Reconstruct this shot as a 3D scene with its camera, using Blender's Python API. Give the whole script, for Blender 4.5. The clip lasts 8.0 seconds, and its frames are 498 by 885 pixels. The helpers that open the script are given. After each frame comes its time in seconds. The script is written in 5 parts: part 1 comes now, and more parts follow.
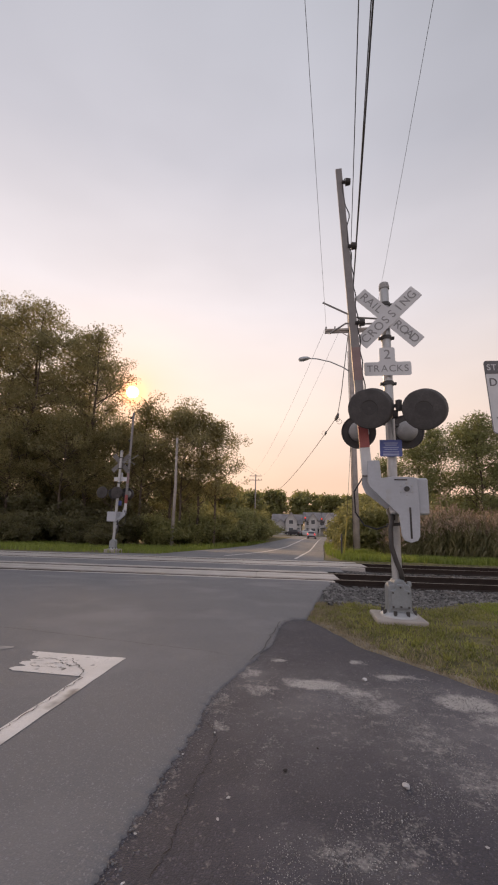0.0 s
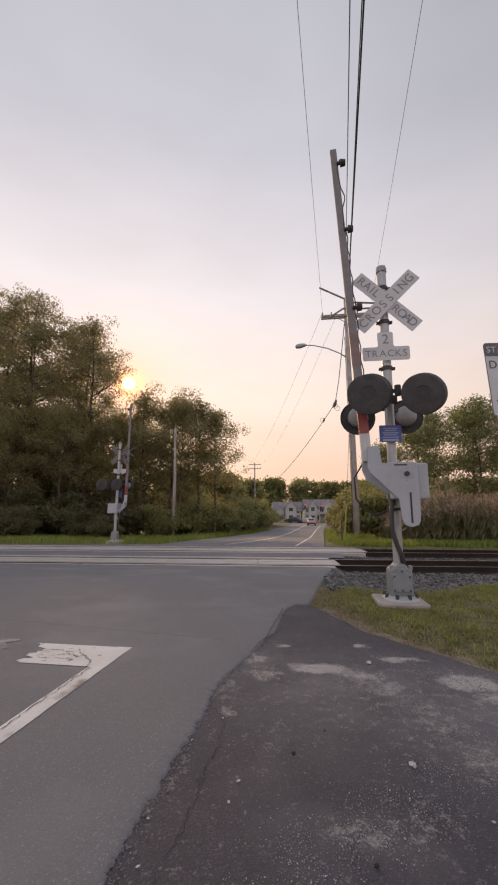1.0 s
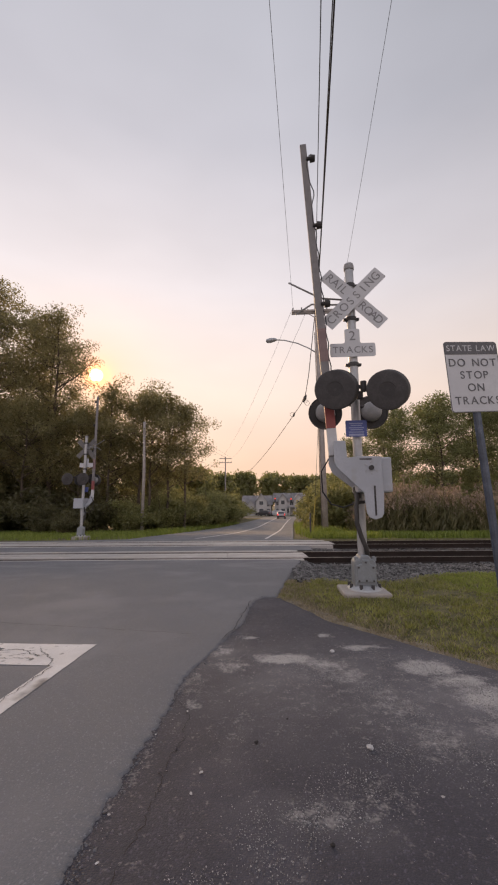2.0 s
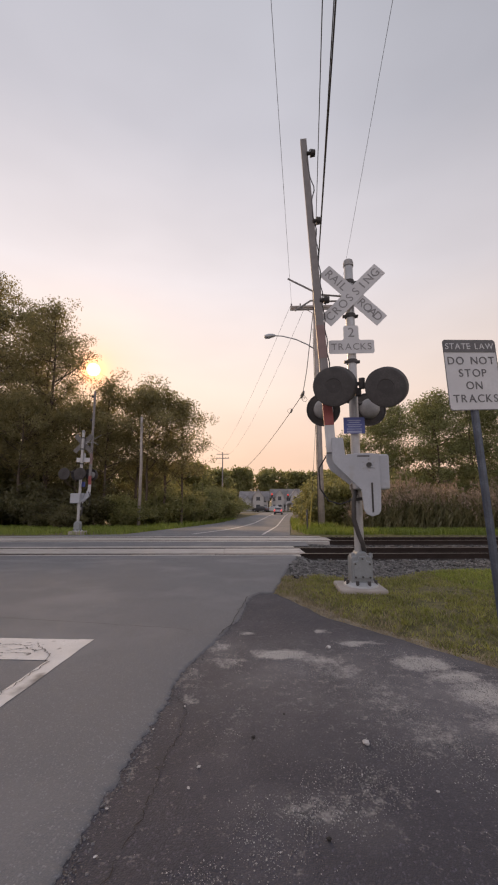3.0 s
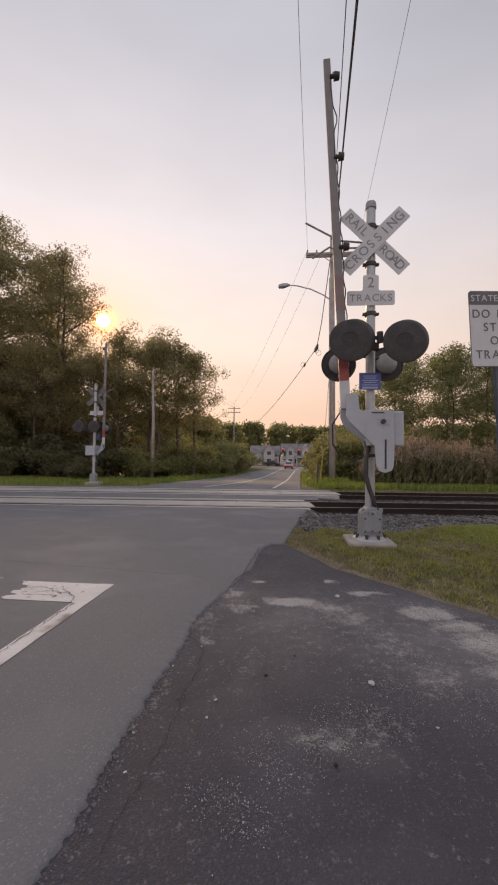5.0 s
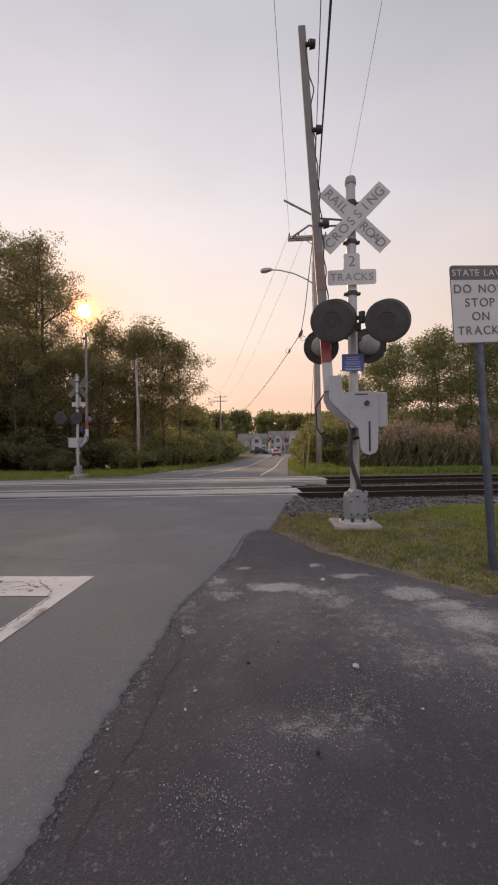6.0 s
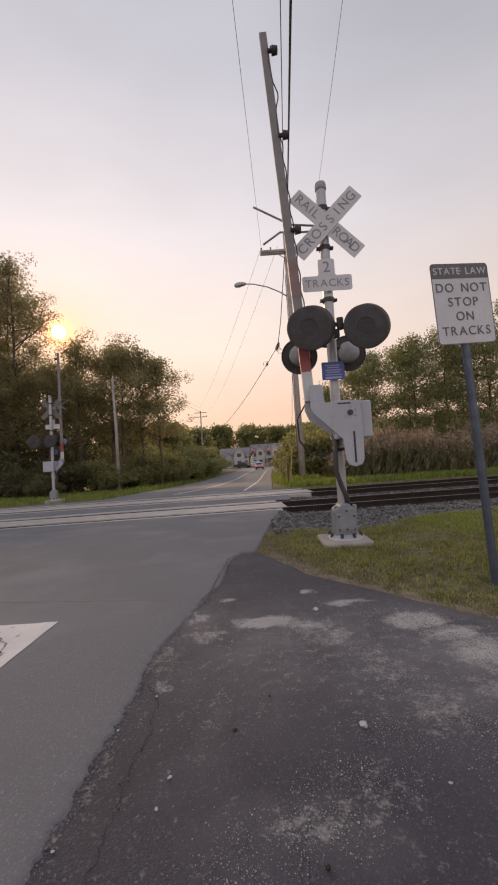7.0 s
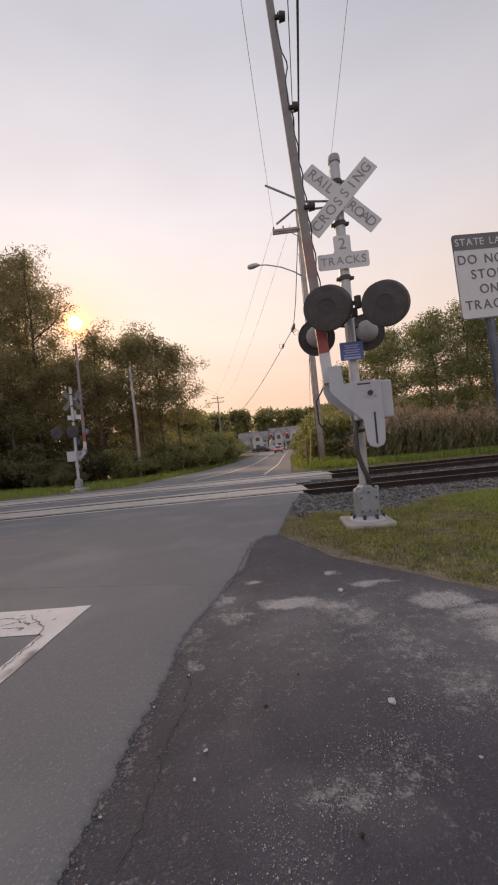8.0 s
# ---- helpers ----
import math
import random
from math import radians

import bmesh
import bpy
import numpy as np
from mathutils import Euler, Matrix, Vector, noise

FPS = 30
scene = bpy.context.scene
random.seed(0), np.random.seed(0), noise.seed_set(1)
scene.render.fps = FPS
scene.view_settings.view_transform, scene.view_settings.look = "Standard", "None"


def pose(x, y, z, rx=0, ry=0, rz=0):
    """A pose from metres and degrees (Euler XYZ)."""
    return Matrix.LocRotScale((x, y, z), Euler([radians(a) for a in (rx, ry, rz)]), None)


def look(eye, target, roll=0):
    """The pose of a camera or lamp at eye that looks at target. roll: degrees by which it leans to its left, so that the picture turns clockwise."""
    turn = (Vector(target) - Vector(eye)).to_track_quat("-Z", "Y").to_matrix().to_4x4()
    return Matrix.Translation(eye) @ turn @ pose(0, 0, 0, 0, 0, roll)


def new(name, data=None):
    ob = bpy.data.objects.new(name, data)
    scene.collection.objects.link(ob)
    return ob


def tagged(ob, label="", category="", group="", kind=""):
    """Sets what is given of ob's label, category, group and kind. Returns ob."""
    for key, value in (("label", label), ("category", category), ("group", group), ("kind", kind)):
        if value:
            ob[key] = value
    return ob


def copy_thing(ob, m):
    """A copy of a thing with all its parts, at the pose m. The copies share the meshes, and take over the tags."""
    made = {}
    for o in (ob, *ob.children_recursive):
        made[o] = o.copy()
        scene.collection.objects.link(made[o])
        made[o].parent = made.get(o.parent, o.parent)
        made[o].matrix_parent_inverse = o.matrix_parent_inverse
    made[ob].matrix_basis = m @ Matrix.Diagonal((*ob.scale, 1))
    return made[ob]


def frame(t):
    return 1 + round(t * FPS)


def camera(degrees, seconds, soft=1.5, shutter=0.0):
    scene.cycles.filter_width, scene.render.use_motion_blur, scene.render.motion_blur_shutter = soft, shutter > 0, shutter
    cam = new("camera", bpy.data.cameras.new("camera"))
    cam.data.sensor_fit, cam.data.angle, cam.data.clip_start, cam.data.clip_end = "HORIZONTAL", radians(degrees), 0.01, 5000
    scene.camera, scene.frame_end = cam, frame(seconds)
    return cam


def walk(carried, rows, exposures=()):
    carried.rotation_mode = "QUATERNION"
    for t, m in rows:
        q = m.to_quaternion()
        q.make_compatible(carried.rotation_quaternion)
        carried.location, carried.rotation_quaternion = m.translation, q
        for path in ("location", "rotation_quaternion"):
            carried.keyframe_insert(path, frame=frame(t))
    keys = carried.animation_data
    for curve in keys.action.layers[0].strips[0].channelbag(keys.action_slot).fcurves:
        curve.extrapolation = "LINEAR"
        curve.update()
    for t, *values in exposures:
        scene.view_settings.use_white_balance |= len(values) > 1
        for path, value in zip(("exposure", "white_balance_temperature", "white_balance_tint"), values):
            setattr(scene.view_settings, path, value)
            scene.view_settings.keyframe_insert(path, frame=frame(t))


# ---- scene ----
cam = camera(64.2, 8.0, soft=2.1)
PATH = [
    (0, (0.21, -0.094, 1.237), (-0.068, 1.845, 1.641), 1.6),
    (0.5, (0.195, -0.106, 1.247), (-0.038, 1.839, 1.65), 0.6),
    (1, (0.192, -0.081, 1.237), (-0.078, 1.869, 1.586), 0.2),
    (1.5, (0.21, -0.074, 1.246), (0.013, 1.891, 1.565), -0.1),
    (2, (0.226, -0.082, 1.24), (0.101, 1.889, 1.559), -0.3),
    (3.3, (0.214, -0.081, 1.255), (0.105, 1.897, 1.528), 0.1),
    (3.5, (0.213, -0.067, 1.266), (0.082, 1.918, 1.474), 0.8),
    (4, (0.184, -0.076, 1.271), (0.018, 1.914, 1.385), 1.6),
    (4.5, (0.168, -0.081, 1.276), (-0.006, 1.909, 1.376), 1.0),
    (6, (0.249, 0.036, 1.221), (0.143, 2.033, 1.232), -0.8),
    (6.5, (0.209, 0.248, 1.247), (0.18, 2.246, 1.31), -2.3),
    (7, (0.271, 0.367, 1.254), (0.257, 2.366, 1.332), -3.6),
    (7.5, (0.296, 0.363, 1.271), (0.302, 2.363, 1.276), -4.5),
    (8, (0.254, 0.356, 1.263), (0.142, 2.353, 1.268), -5.4),
]
walk(cam, [(t, look(eye, target, roll)) for t, eye, target, roll in PATH], exposures=((0.0, 0.22), (2.0, 0.19), (4.5, 0.17), (6.0, 0.16), (8.0, 0.22)))

# ---- world, sun ----
SUN = Vector((-0.409, 0.861, 0.303)).normalized()
world = bpy.data.worlds.new("hazy_evening_sky")
scene.world = world
world.use_nodes = True
wn, wl = world.node_tree.nodes, world.node_tree.links
wn.clear()
w_out = wn.new("ShaderNodeOutputWorld")
w_bg = wn.new("ShaderNodeBackground")
w_sky = wn.new("ShaderNodeTexSky")
w_sky.sky_type, w_sky.sun_disc = "NISHITA", False
w_sky.sun_elevation = math.asin(SUN.z)
w_sky.sun_rotation = math.atan2(SUN.x, SUN.y)
w_sky.dust_density = 4.0
w_co = wn.new("ShaderNodeTexCoord")
w_sep = wn.new("ShaderNodeSeparateXYZ")
wl.new(w_co.outputs["Generated"], w_sep.inputs[0])
w_ramp = wn.new("ShaderNodeValToRGB")
wl.new(w_sep.outputs["Z"], w_ramp.inputs[0])
stops = [(0.0, (0.82, 0.52, 0.36)), (0.12, (0.86, 0.60, 0.46)), (0.28, (0.84, 0.69, 0.61)), (0.5, (0.74, 0.69, 0.72)),
         (0.72, (0.50, 0.495, 0.55)), (1.0, (0.40, 0.41, 0.46))]
while len(w_ramp.color_ramp.elements) < len(stops):
    w_ramp.color_ramp.elements.new(0.5)
for el, (p, c) in zip(w_ramp.color_ramp.elements, stops):
    el.position, el.color = p, (*c, 1)
w_dot = wn.new("ShaderNodeVectorMath")
w_dot.operation = "DOT_PRODUCT"
wl.new(w_co.outputs["Generated"], w_dot.inputs[0])
w_dot.inputs[1].default_value = SUN


def w_math(op, a, b, clamp=False):
    n = wn.new("ShaderNodeMath")
    n.operation, n.use_clamp = op, clamp
    for k, q in enumerate((a, b)):
        if isinstance(q, (int, float)):
            n.inputs[k].default_value = q
        elif q is not None:
            wl.new(q, n.inputs[k])
    return n.outputs[0]


def w_scaled(value, colour):
    n = wn.new("ShaderNodeVectorMath")
    n.operation = "SCALE"
    n.inputs[0].default_value = colour
    wl.new(value, n.inputs[3])
    return n.outputs[0]


def w_add(a, b):
    n = wn.new("ShaderNodeVectorMath")
    n.operation = "ADD"
    wl.new(a, n.inputs[0])
    wl.new(b, n.inputs[1])
    return n.outputs[0]


dot = w_math("MAXIMUM", w_dot.outputs["Value"], 0.0)
wide = w_math("POWER", dot, 6.0)
near_glow = w_math("POWER", dot, 150.0)
halo = w_math("POWER", dot, 1300.0)
disc = w_math("MULTIPLY", w_math("SUBTRACT", dot, 0.99988), 6000.0, True)
corona = w_math("POWER", dot, 5000.0)
sky_small = wn.new("ShaderNodeVectorMath")
sky_small.operation = "SCALE"
wl.new(w_sky.outputs[0], sky_small.inputs[0])
sky_small.inputs[3].default_value = 0.002
total = w_add(w_ramp.outputs[0], sky_small.outputs[0])
away = w_math("MULTIPLY_ADD", w_dot.outputs["Value"], -0.5)
wn[away.node.name].inputs[2].default_value = 0.5
behind = w_math("POWER", away, 2.0)
total = w_add(total, w_scaled(behind, (0.16, 0.21, 0.30)))
total = w_add(total, w_scaled(wide, (0.06, 0.03, 0.01)))
total = w_add(total, w_scaled(near_glow, (0.10, -0.08, -0.15)))
total = w_add(total, w_scaled(halo, (0.6, 0.06, -0.12)))
total = w_add(total, w_scaled(corona, (2.0, 0.55, 0.0)))
total = w_add(total, w_scaled(disc, (10.0, 8.5, 5.5)))
w_noise = wn.new("ShaderNodeTexNoise")
w_noise.inputs["Scale"].default_value, w_noise.inputs["Detail"].default_value = 2.4, 3.0
w_flat = wn.new("ShaderNodeMapping")
w_flat.inputs["Scale"].default_value = (1.0, 1.0, 2.6)
wl.new(w_co.outputs["Generated"], w_flat.inputs[0])
wl.new(w_flat.outputs[0], w_noise.inputs["Vector"])
w_veil = wn.new("ShaderNodeMapRange")
wl.new(w_noise.outputs["Fac"], w_veil.inputs[0])
w_veil.inputs[1].default_value, w_veil.inputs[2].default_value, w_veil.inputs[3].default_value, w_veil.inputs[4].default_value = 0.3, 0.7, 0.95, 1.05
w_thin = wn.new("ShaderNodeVectorMath")
w_thin.operation = "SCALE"
wl.new(total, w_thin.inputs[0])
# the sky darkens upwards on the +x side, partly imitating lens fall-off
clear = w_math("MULTIPLY", w_math("MULTIPLY", w_sep.outputs["X"], w_sep.outputs["Z"], True), 0.8)
clear = w_math("SUBTRACT", 1.0, w_math("MINIMUM", clear, 0.3))
wl.new(w_math("MULTIPLY", w_veil.outputs[0], clear), w_thin.inputs[3])
wl.new(w_thin.outputs[0], w_bg.inputs[0])
w_bg.inputs[1].default_value = 1.0
wl.new(w_bg.outputs[0], w_out.inputs[0])

sun_lamp = new("sun", bpy.data.lights.new("sun", "SUN"))
sun_lamp.data.energy, sun_lamp.data.angle, sun_lamp.data.color = 2.3, radians(6), (1.0, 0.64, 0.34)
sun_lamp.matrix_world = look(SUN * 100, (0, 0, 0))


# ---- materials ----
def mat(name, base, rough=0.7, metal=0.0, scale=6.0, vary=0.25, fine=60.0, bump=0.2, tint=None, island=0.0, spec=0.4, grain_vary=None,
        stain=None, stain_scale=1.5, stain_at=0.55, speck=None, speck_scale=90.0, speck_size=0.18, spots=(), spot_colour=(0.3, 0.3, 0.3), pebbly=0.0, lively=1.0, dust=(), dust_colour=(0.2, 0.2, 0.2)):
    m = bpy.data.materials.new(name)
    m.use_nodes = True
    n, l = m.node_tree.nodes, m.node_tree.links
    b = n["Principled BSDF"]
    b.inputs["Metallic"].default_value = metal
    b.inputs["Specular IOR Level"].default_value = spec
    co = n.new("ShaderNodeNewGeometry").outputs["Position"]

    def tex(s, detail=4.0):
        t = n.new("ShaderNodeTexNoise")
        t.inputs["Scale"].default_value, t.inputs["Detail"].default_value = s, detail
        l.new(co, t.inputs["Vector"])
        return t.outputs["Fac"]

    def mix(fac, a, c):
        x = n.new("ShaderNodeMix")
        x.data_type = "RGBA"
        for k, q in ((0, fac), (6, a), (7, c)):
            if isinstance(q, (int, float)):
                x.inputs[k].default_value = q
            elif isinstance(q, tuple):
                x.inputs[k].default_value = (*q, 1)
            else:
                l.new(q, x.inputs[k])
        return x.outputs[2]

    def ramp(v, lo, hi):
        r = n.new("ShaderNodeMapRange")
        l.new(v, r.inputs[0])
        r.inputs[1].default_value, r.inputs[2].default_value = lo, hi
        r.clamp = True
        return r.outputs[0]

    dark = tuple(c * (1 - vary) for c in base)
    light = tuple(min(1, c * (1 + vary)) for c in (tint or base))
    col = mix(ramp(tex(scale), 0.3, 0.7), dark, light)
    f = tex(fine, 2.0)
    col = mix(ramp(f, 0.35, 0.65), mix(0.6, col, tuple(c * (1 - (grain_vary or vary)) for c in base)), col)
    if pebbly:
        stone = n.new("ShaderNodeTexVoronoi")
        stone.inputs["Scale"].default_value = pebbly
        l.new(co, stone.inputs["Vector"])
        each = n.new("ShaderNodeSeparateColor")
        l.new(stone.outputs["Color"], each.inputs[0])
        col = mix(ramp(each.outputs[0], 0.0, 0.9), tuple(c * (1 - 0.3 * lively) for c in base), col)
        col = mix(ramp(each.outputs[1], 0.88, 1.0), col, tuple(min(1, c * (1 + 0.6 * lively)) for c in base))
        height = n.new("ShaderNodeMath")
        height.operation = "MULTIPLY_ADD"
        l.new(stone.outputs["Distance"], height.inputs[0])
        height.inputs[1].default_value = -1.1
        l.new(f, height.inputs[2])
        f = height.outputs[0]
    if stain:
        col = mix(ramp(tex(stain_scale, 6.0), stain_at, stain_at + 0.14), col, stain)
    if speck:
        v = n.new("ShaderNodeTexVoronoi")
        v.inputs["Scale"].default_value = speck_scale
        l.new(co, v.inputs["Vector"])
        col = mix(ramp(v.outputs["Distance"], speck_size, speck_size * 0.6), col, mix(ramp(tex(speck_scale * 0.6), 0.5, 0.6), col, speck))
    if spots:
        grain = n.new("ShaderNodeMath")
        grain.operation = "ADD"
        l.new(tex(15.0, 6.0), grain.inputs[0])
        l.new(tex(70.0, 5.0), grain.inputs[1])
        warped = co
        for s, a in ((2.2, 0.30), (7.0, 0.14)):
            wt = n.new("ShaderNodeTexNoise")
            wt.inputs["Scale"].default_value = s
            l.new(co, wt.inputs["Vector"])
            wm = n.new("ShaderNodeVectorMath")
            wm.operation = "MULTIPLY_ADD"
            l.new(wt.outputs["Color"], wm.inputs[0])
            wm.inputs[1].default_value = (a, a, 0)
            wa = n.new("ShaderNodeVectorMath")
            wa.operation = "SUBTRACT"
            l.new(warped, wa.inputs[0])
            wa.inputs[1].default_value = (a / 2, a / 2, 0)
            l.new(wa.outputs[0], wm.inputs[2])
            warped = wm.outputs[0]
        def blob(cx, cy, rx, ry, a):
            sub = n.new("ShaderNodeVectorMath")
            sub.operation = "MULTIPLY_ADD"
            l.new(warped, sub.inputs[0])
            sub.inputs[1].default_value, sub.inputs[2].default_value = (1 / rx, 1 / ry, 0), (-cx / rx, -cy / ry, 0)
            ln = n.new("ShaderNodeVectorMath")
            ln.operation = "LENGTH"
            l.new(sub.outputs[0], ln.inputs[0])
            mr = n.new("ShaderNodeMapRange")
            mr.interpolation_type = "SMOOTHSTEP"
            l.new(ln.outputs["Value"], mr.inputs[0])
            mr.inputs[1].default_value, mr.inputs[2].default_value, mr.inputs[3].default_value, mr.inputs[4].default_value = 1.6, 0.1, 0.0, a
            return mr.outputs[0]

        def most(values):
            top = values[0]
            for v in values[1:]:
                mx = n.new("ShaderNodeMath")
                mx.operation = "MAXIMUM"
                l.new(top, mx.inputs[0])
                l.new(v, mx.inputs[1])
                top = mx.outputs[0]
            return top

        if dust:
            uneven = n.new("ShaderNodeMath")
            uneven.operation = "MULTIPLY"
            l.new(most([blob(*d) for d in dust]), uneven.inputs[0])
            l.new(ramp(tex(2.6, 6.0), 0.15, 0.75), uneven.inputs[1])
            col = mix(uneven.outputs[0], col, dust_colour)
        amount = most([blob(*p) for p in spots])
        both = n.new("ShaderNodeMath")
        both.operation = "ADD"
        l.new(amount, both.inputs[0])
        l.new(grain.outputs[0], both.inputs[1])
        fac = n.new("ShaderNodeMath")
        fac.operation = "MULTIPLY"
        l.new(ramp(both.outputs[0], 1.16, 1.75), fac.inputs[0])
        fac.inputs[1].default_value = 0.85
        col = mix(fac.outputs[0], col, spot_colour)
    if island:
        r = n.new("ShaderNodeNewGeometry").outputs["Random Per Island"]
        col = mix(ramp(r, 0, 1), mix(island, col, (0.0, 0.0, 0.0)), col)
    l.new(col, b.inputs["Base Color"])
    rr = n.new("ShaderNodeMapRange")
    l.new(tex(scale * 2.3), rr.inputs[0])
    rr.inputs[3].default_value, rr.inputs[4].default_value = max(0.05, rough - 0.1), min(1, rough + 0.1)
    l.new(rr.outputs[0], b.inputs["Roughness"])
    if bump:
        bp = n.new("ShaderNodeBump")
        bp.inputs["Strength"].default_value, bp.inputs["Distance"].default_value = bump, 0.01
        l.new(f, bp.inputs["Height"])
        l.new(bp.outputs[0], b.inputs["Normal"])
    return m


def leaf_mat(name, base, other, through_amount=0.45, patch=0.5):
    m = bpy.data.materials.new(name)
    m.use_nodes = True
    n, l = m.node_tree.nodes, m.node_tree.links
    n.clear()
    out = n.new("ShaderNodeOutputMaterial")
    geo = n.new("ShaderNodeNewGeometry")
    noise_tex = n.new("ShaderNodeTexNoise")
    noise_tex.inputs["Scale"].default_value = patch
    l.new(geo.outputs["Position"], noise_tex.inputs["Vector"])
    add = n.new("ShaderNodeMath")
    add.operation = "MULTIPLY_ADD"
    l.new(geo.outputs["Random Per Island"], add.inputs[0])
    add.inputs[1].default_value = 0.6
    l.new(noise_tex.outputs["Fac"], add.inputs[2])
    mr = n.new("ShaderNodeMapRange")
    mr.inputs[1].default_value, mr.inputs[2].default_value = 0.35, 1.2
    l.new(add.outputs[0], mr.inputs[0])
    x = n.new("ShaderNodeMix")
    x.data_type = "RGBA"
    l.new(mr.outputs[0], x.inputs[0])
    x.inputs[6].default_value, x.inputs[7].default_value = (*base, 1), (*other, 1)
    d, t, g = n.new("ShaderNodeBsdfDiffuse"), n.new("ShaderNodeBsdfTranslucent"), n.new("ShaderNodeBsdfGlossy")
    g.inputs["Roughness"].default_value = 0.45
    l.new(x.outputs[2], d.inputs[0])
    l.new(x.outputs[2], t.inputs[0])
    ms, ms2 = n.new("ShaderNodeMixShader"), n.new("ShaderNodeMixShader")
    ms.inputs[0].default_value = through_amount
    l.new(d.outputs[0], ms.inputs[1])
    l.new(t.outputs[0], ms.inputs[2])
    ms2.inputs[0].default_value = 0.04
    l.new(ms.outputs[0], ms2.inputs[1])
    l.new(g.outputs[0], ms2.inputs[2])
    l.new(ms2.outputs[0], out.inputs[0])
    return m


def glow_mat(name, colour, strength):
    m = bpy.data.materials.new(name)
    m.use_nodes = True
    b = m.node_tree.nodes["Principled BSDF"]
    b.inputs["Base Color"].default_value = (*colour, 1)
    b.inputs["Emission Color"].default_value = (*colour, 1)
    b.inputs["Emission Strength"].default_value = strength
    return m


ROAD = mat("worn_grey_asphalt", (0.170, 0.171, 0.185), 0.8, scale=0.8, vary=0.12, fine=110, grain_vary=0.25, bump=0.35, stain=(0.194, 0.192, 0.204), stain_scale=0.7, stain_at=0.5,
           pebbly=160.0, lively=0.55)
SAND_SPOTS = ((0.30, 3.44, 0.19, 0.11, 1.3), (0.56, 3.36, 0.16, 0.12, 0.6), (0.72, 3.16, 0.2, 0.14, 0.4), (0.95, 2.75, 0.18, 0.26, 0.3), (1.1, 2.36, 0.18, 0.22, 0.3),
              (0.98, 3.78, 0.2, 0.06, 0.9), (1.42, 3.36, 0.2, 0.14, 1.2), (1.55, 3.08, 0.2, 0.14, 0.9), (1.62, 2.8, 0.2, 0.2, 0.8), (1.5, 2.45, 0.2, 0.2, 0.45),
              (0.62, 1.9, 0.2, 0.12, 0.2), (0.36, 1.74, 0.16, 0.08, 0.3), (0.9, 3.0, 1.0, 0.7, 0.13), (-0.43, 3.1, 0.05, 0.35, 0.22), (-0.47, 2.2, 0.03, 0.5, 0.2), (-0.05, 3.97, 0.09, 0.05, 1.0), (-0.29, 3.62, 0.09, 0.16, 0.5),
              (-0.13, 3.30, 0.12, 0.14, 0.45), (-0.36, 3.0, 0.08, 0.3, 0.25), (-0.34, 2.67, 0.05, 0.06, 0.4), (2.3, 2.4, 0.5, 0.4, 0.8), (0.70, 4.07, 0.07, 0.06, 0.9), (-0.02, 2.45, 0.08, 0.25, 0.15))
GRIT_ARCS = (((0.32, 3.30), (0.70, 3.14), (0.90, 2.90), (1.0, 2.63), (1.07, 2.40), (1.15, 2.25), (1.32, 1.95)), ((0.84, 3.8), (1.29, 3.40), (1.6, 2.97), (1.5, 2.45)),
             ((0.88, 2.24), (0.75, 2.10), (0.58, 1.90), (0.40, 1.77), (0.29, 1.71), (0.15, 1.60), (0.07, 1.48), (0.0, 1.3)))
DRIVE = mat("dark_patched_asphalt", (0.055, 0.054, 0.072), 0.74, scale=1.1, vary=0.2, fine=100, grain_vary=0.35, bump=0.4, stain=(0.073, 0.071, 0.090), stain_scale=0.9, stain_at=0.52,
            spots=SAND_SPOTS, spot_colour=(0.44, 0.42, 0.41), pebbly=140.0,
            dust=((0.7, 3.1, 1.1, 0.8, 0.55), (1.4, 2.7, 0.6, 0.7, 0.6), (-0.2, 3.5, 0.22, 0.5, 0.5), (0.4, 1.75, 0.3, 0.14, 0.35), (0.0, 2.3, 0.1, 0.4, 0.25)), dust_colour=(0.24, 0.23, 0.24))
CRACK = mat("black_asphalt_crack", (0.03, 0.028, 0.028), 0.95, scale=8, vary=0.3)
PAINT = mat("worn_white_road_paint", (0.62, 0.60, 0.60), 0.7, scale=4, vary=0.12, fine=90, bump=0.2, stain=(0.2, 0.19, 0.19), stain_scale=3.0, stain_at=0.58)
PAINTWORN = mat("flaking_white_road_paint", (0.62, 0.60, 0.60), 0.7, scale=4, vary=0.12, fine=90, bump=0.3, stain=(0.165, 0.162, 0.170), stain_scale=16.0, stain_at=0.60)
PAINTFADED = mat("nearly_gone_road_paint", (0.30, 0.29, 0.29), 0.8, scale=4, vary=0.15, fine=90, bump=0.2, stain=(0.158, 0.160, 0.170), stain_scale=5.0, stain_at=0.40)
SOIL = mat("grassy_soil", (0.10, 0.095, 0.04), 0.95, scale=7, vary=0.45, fine=50, bump=0.8, tint=(0.15, 0.13, 0.06), stain=(0.24, 0.19, 0.12), stain_scale=0.9, stain_at=0.6)
BALLAST = mat("grey_ballast_bed", (0.09, 0.088, 0.09), 0.95, scale=8, vary=0.35, fine=40, bump=1.0)
STONE = mat("grey_ballast_stone", (0.25, 0.242, 0.24), 0.9, scale=3, vary=0.4, fine=60, bump=0.3, island=0.88)
PEBBLE = mat("pale_grit", (0.52, 0.51, 0.52), 0.9, scale=9, vary=0.3, fine=90, island=0.75)
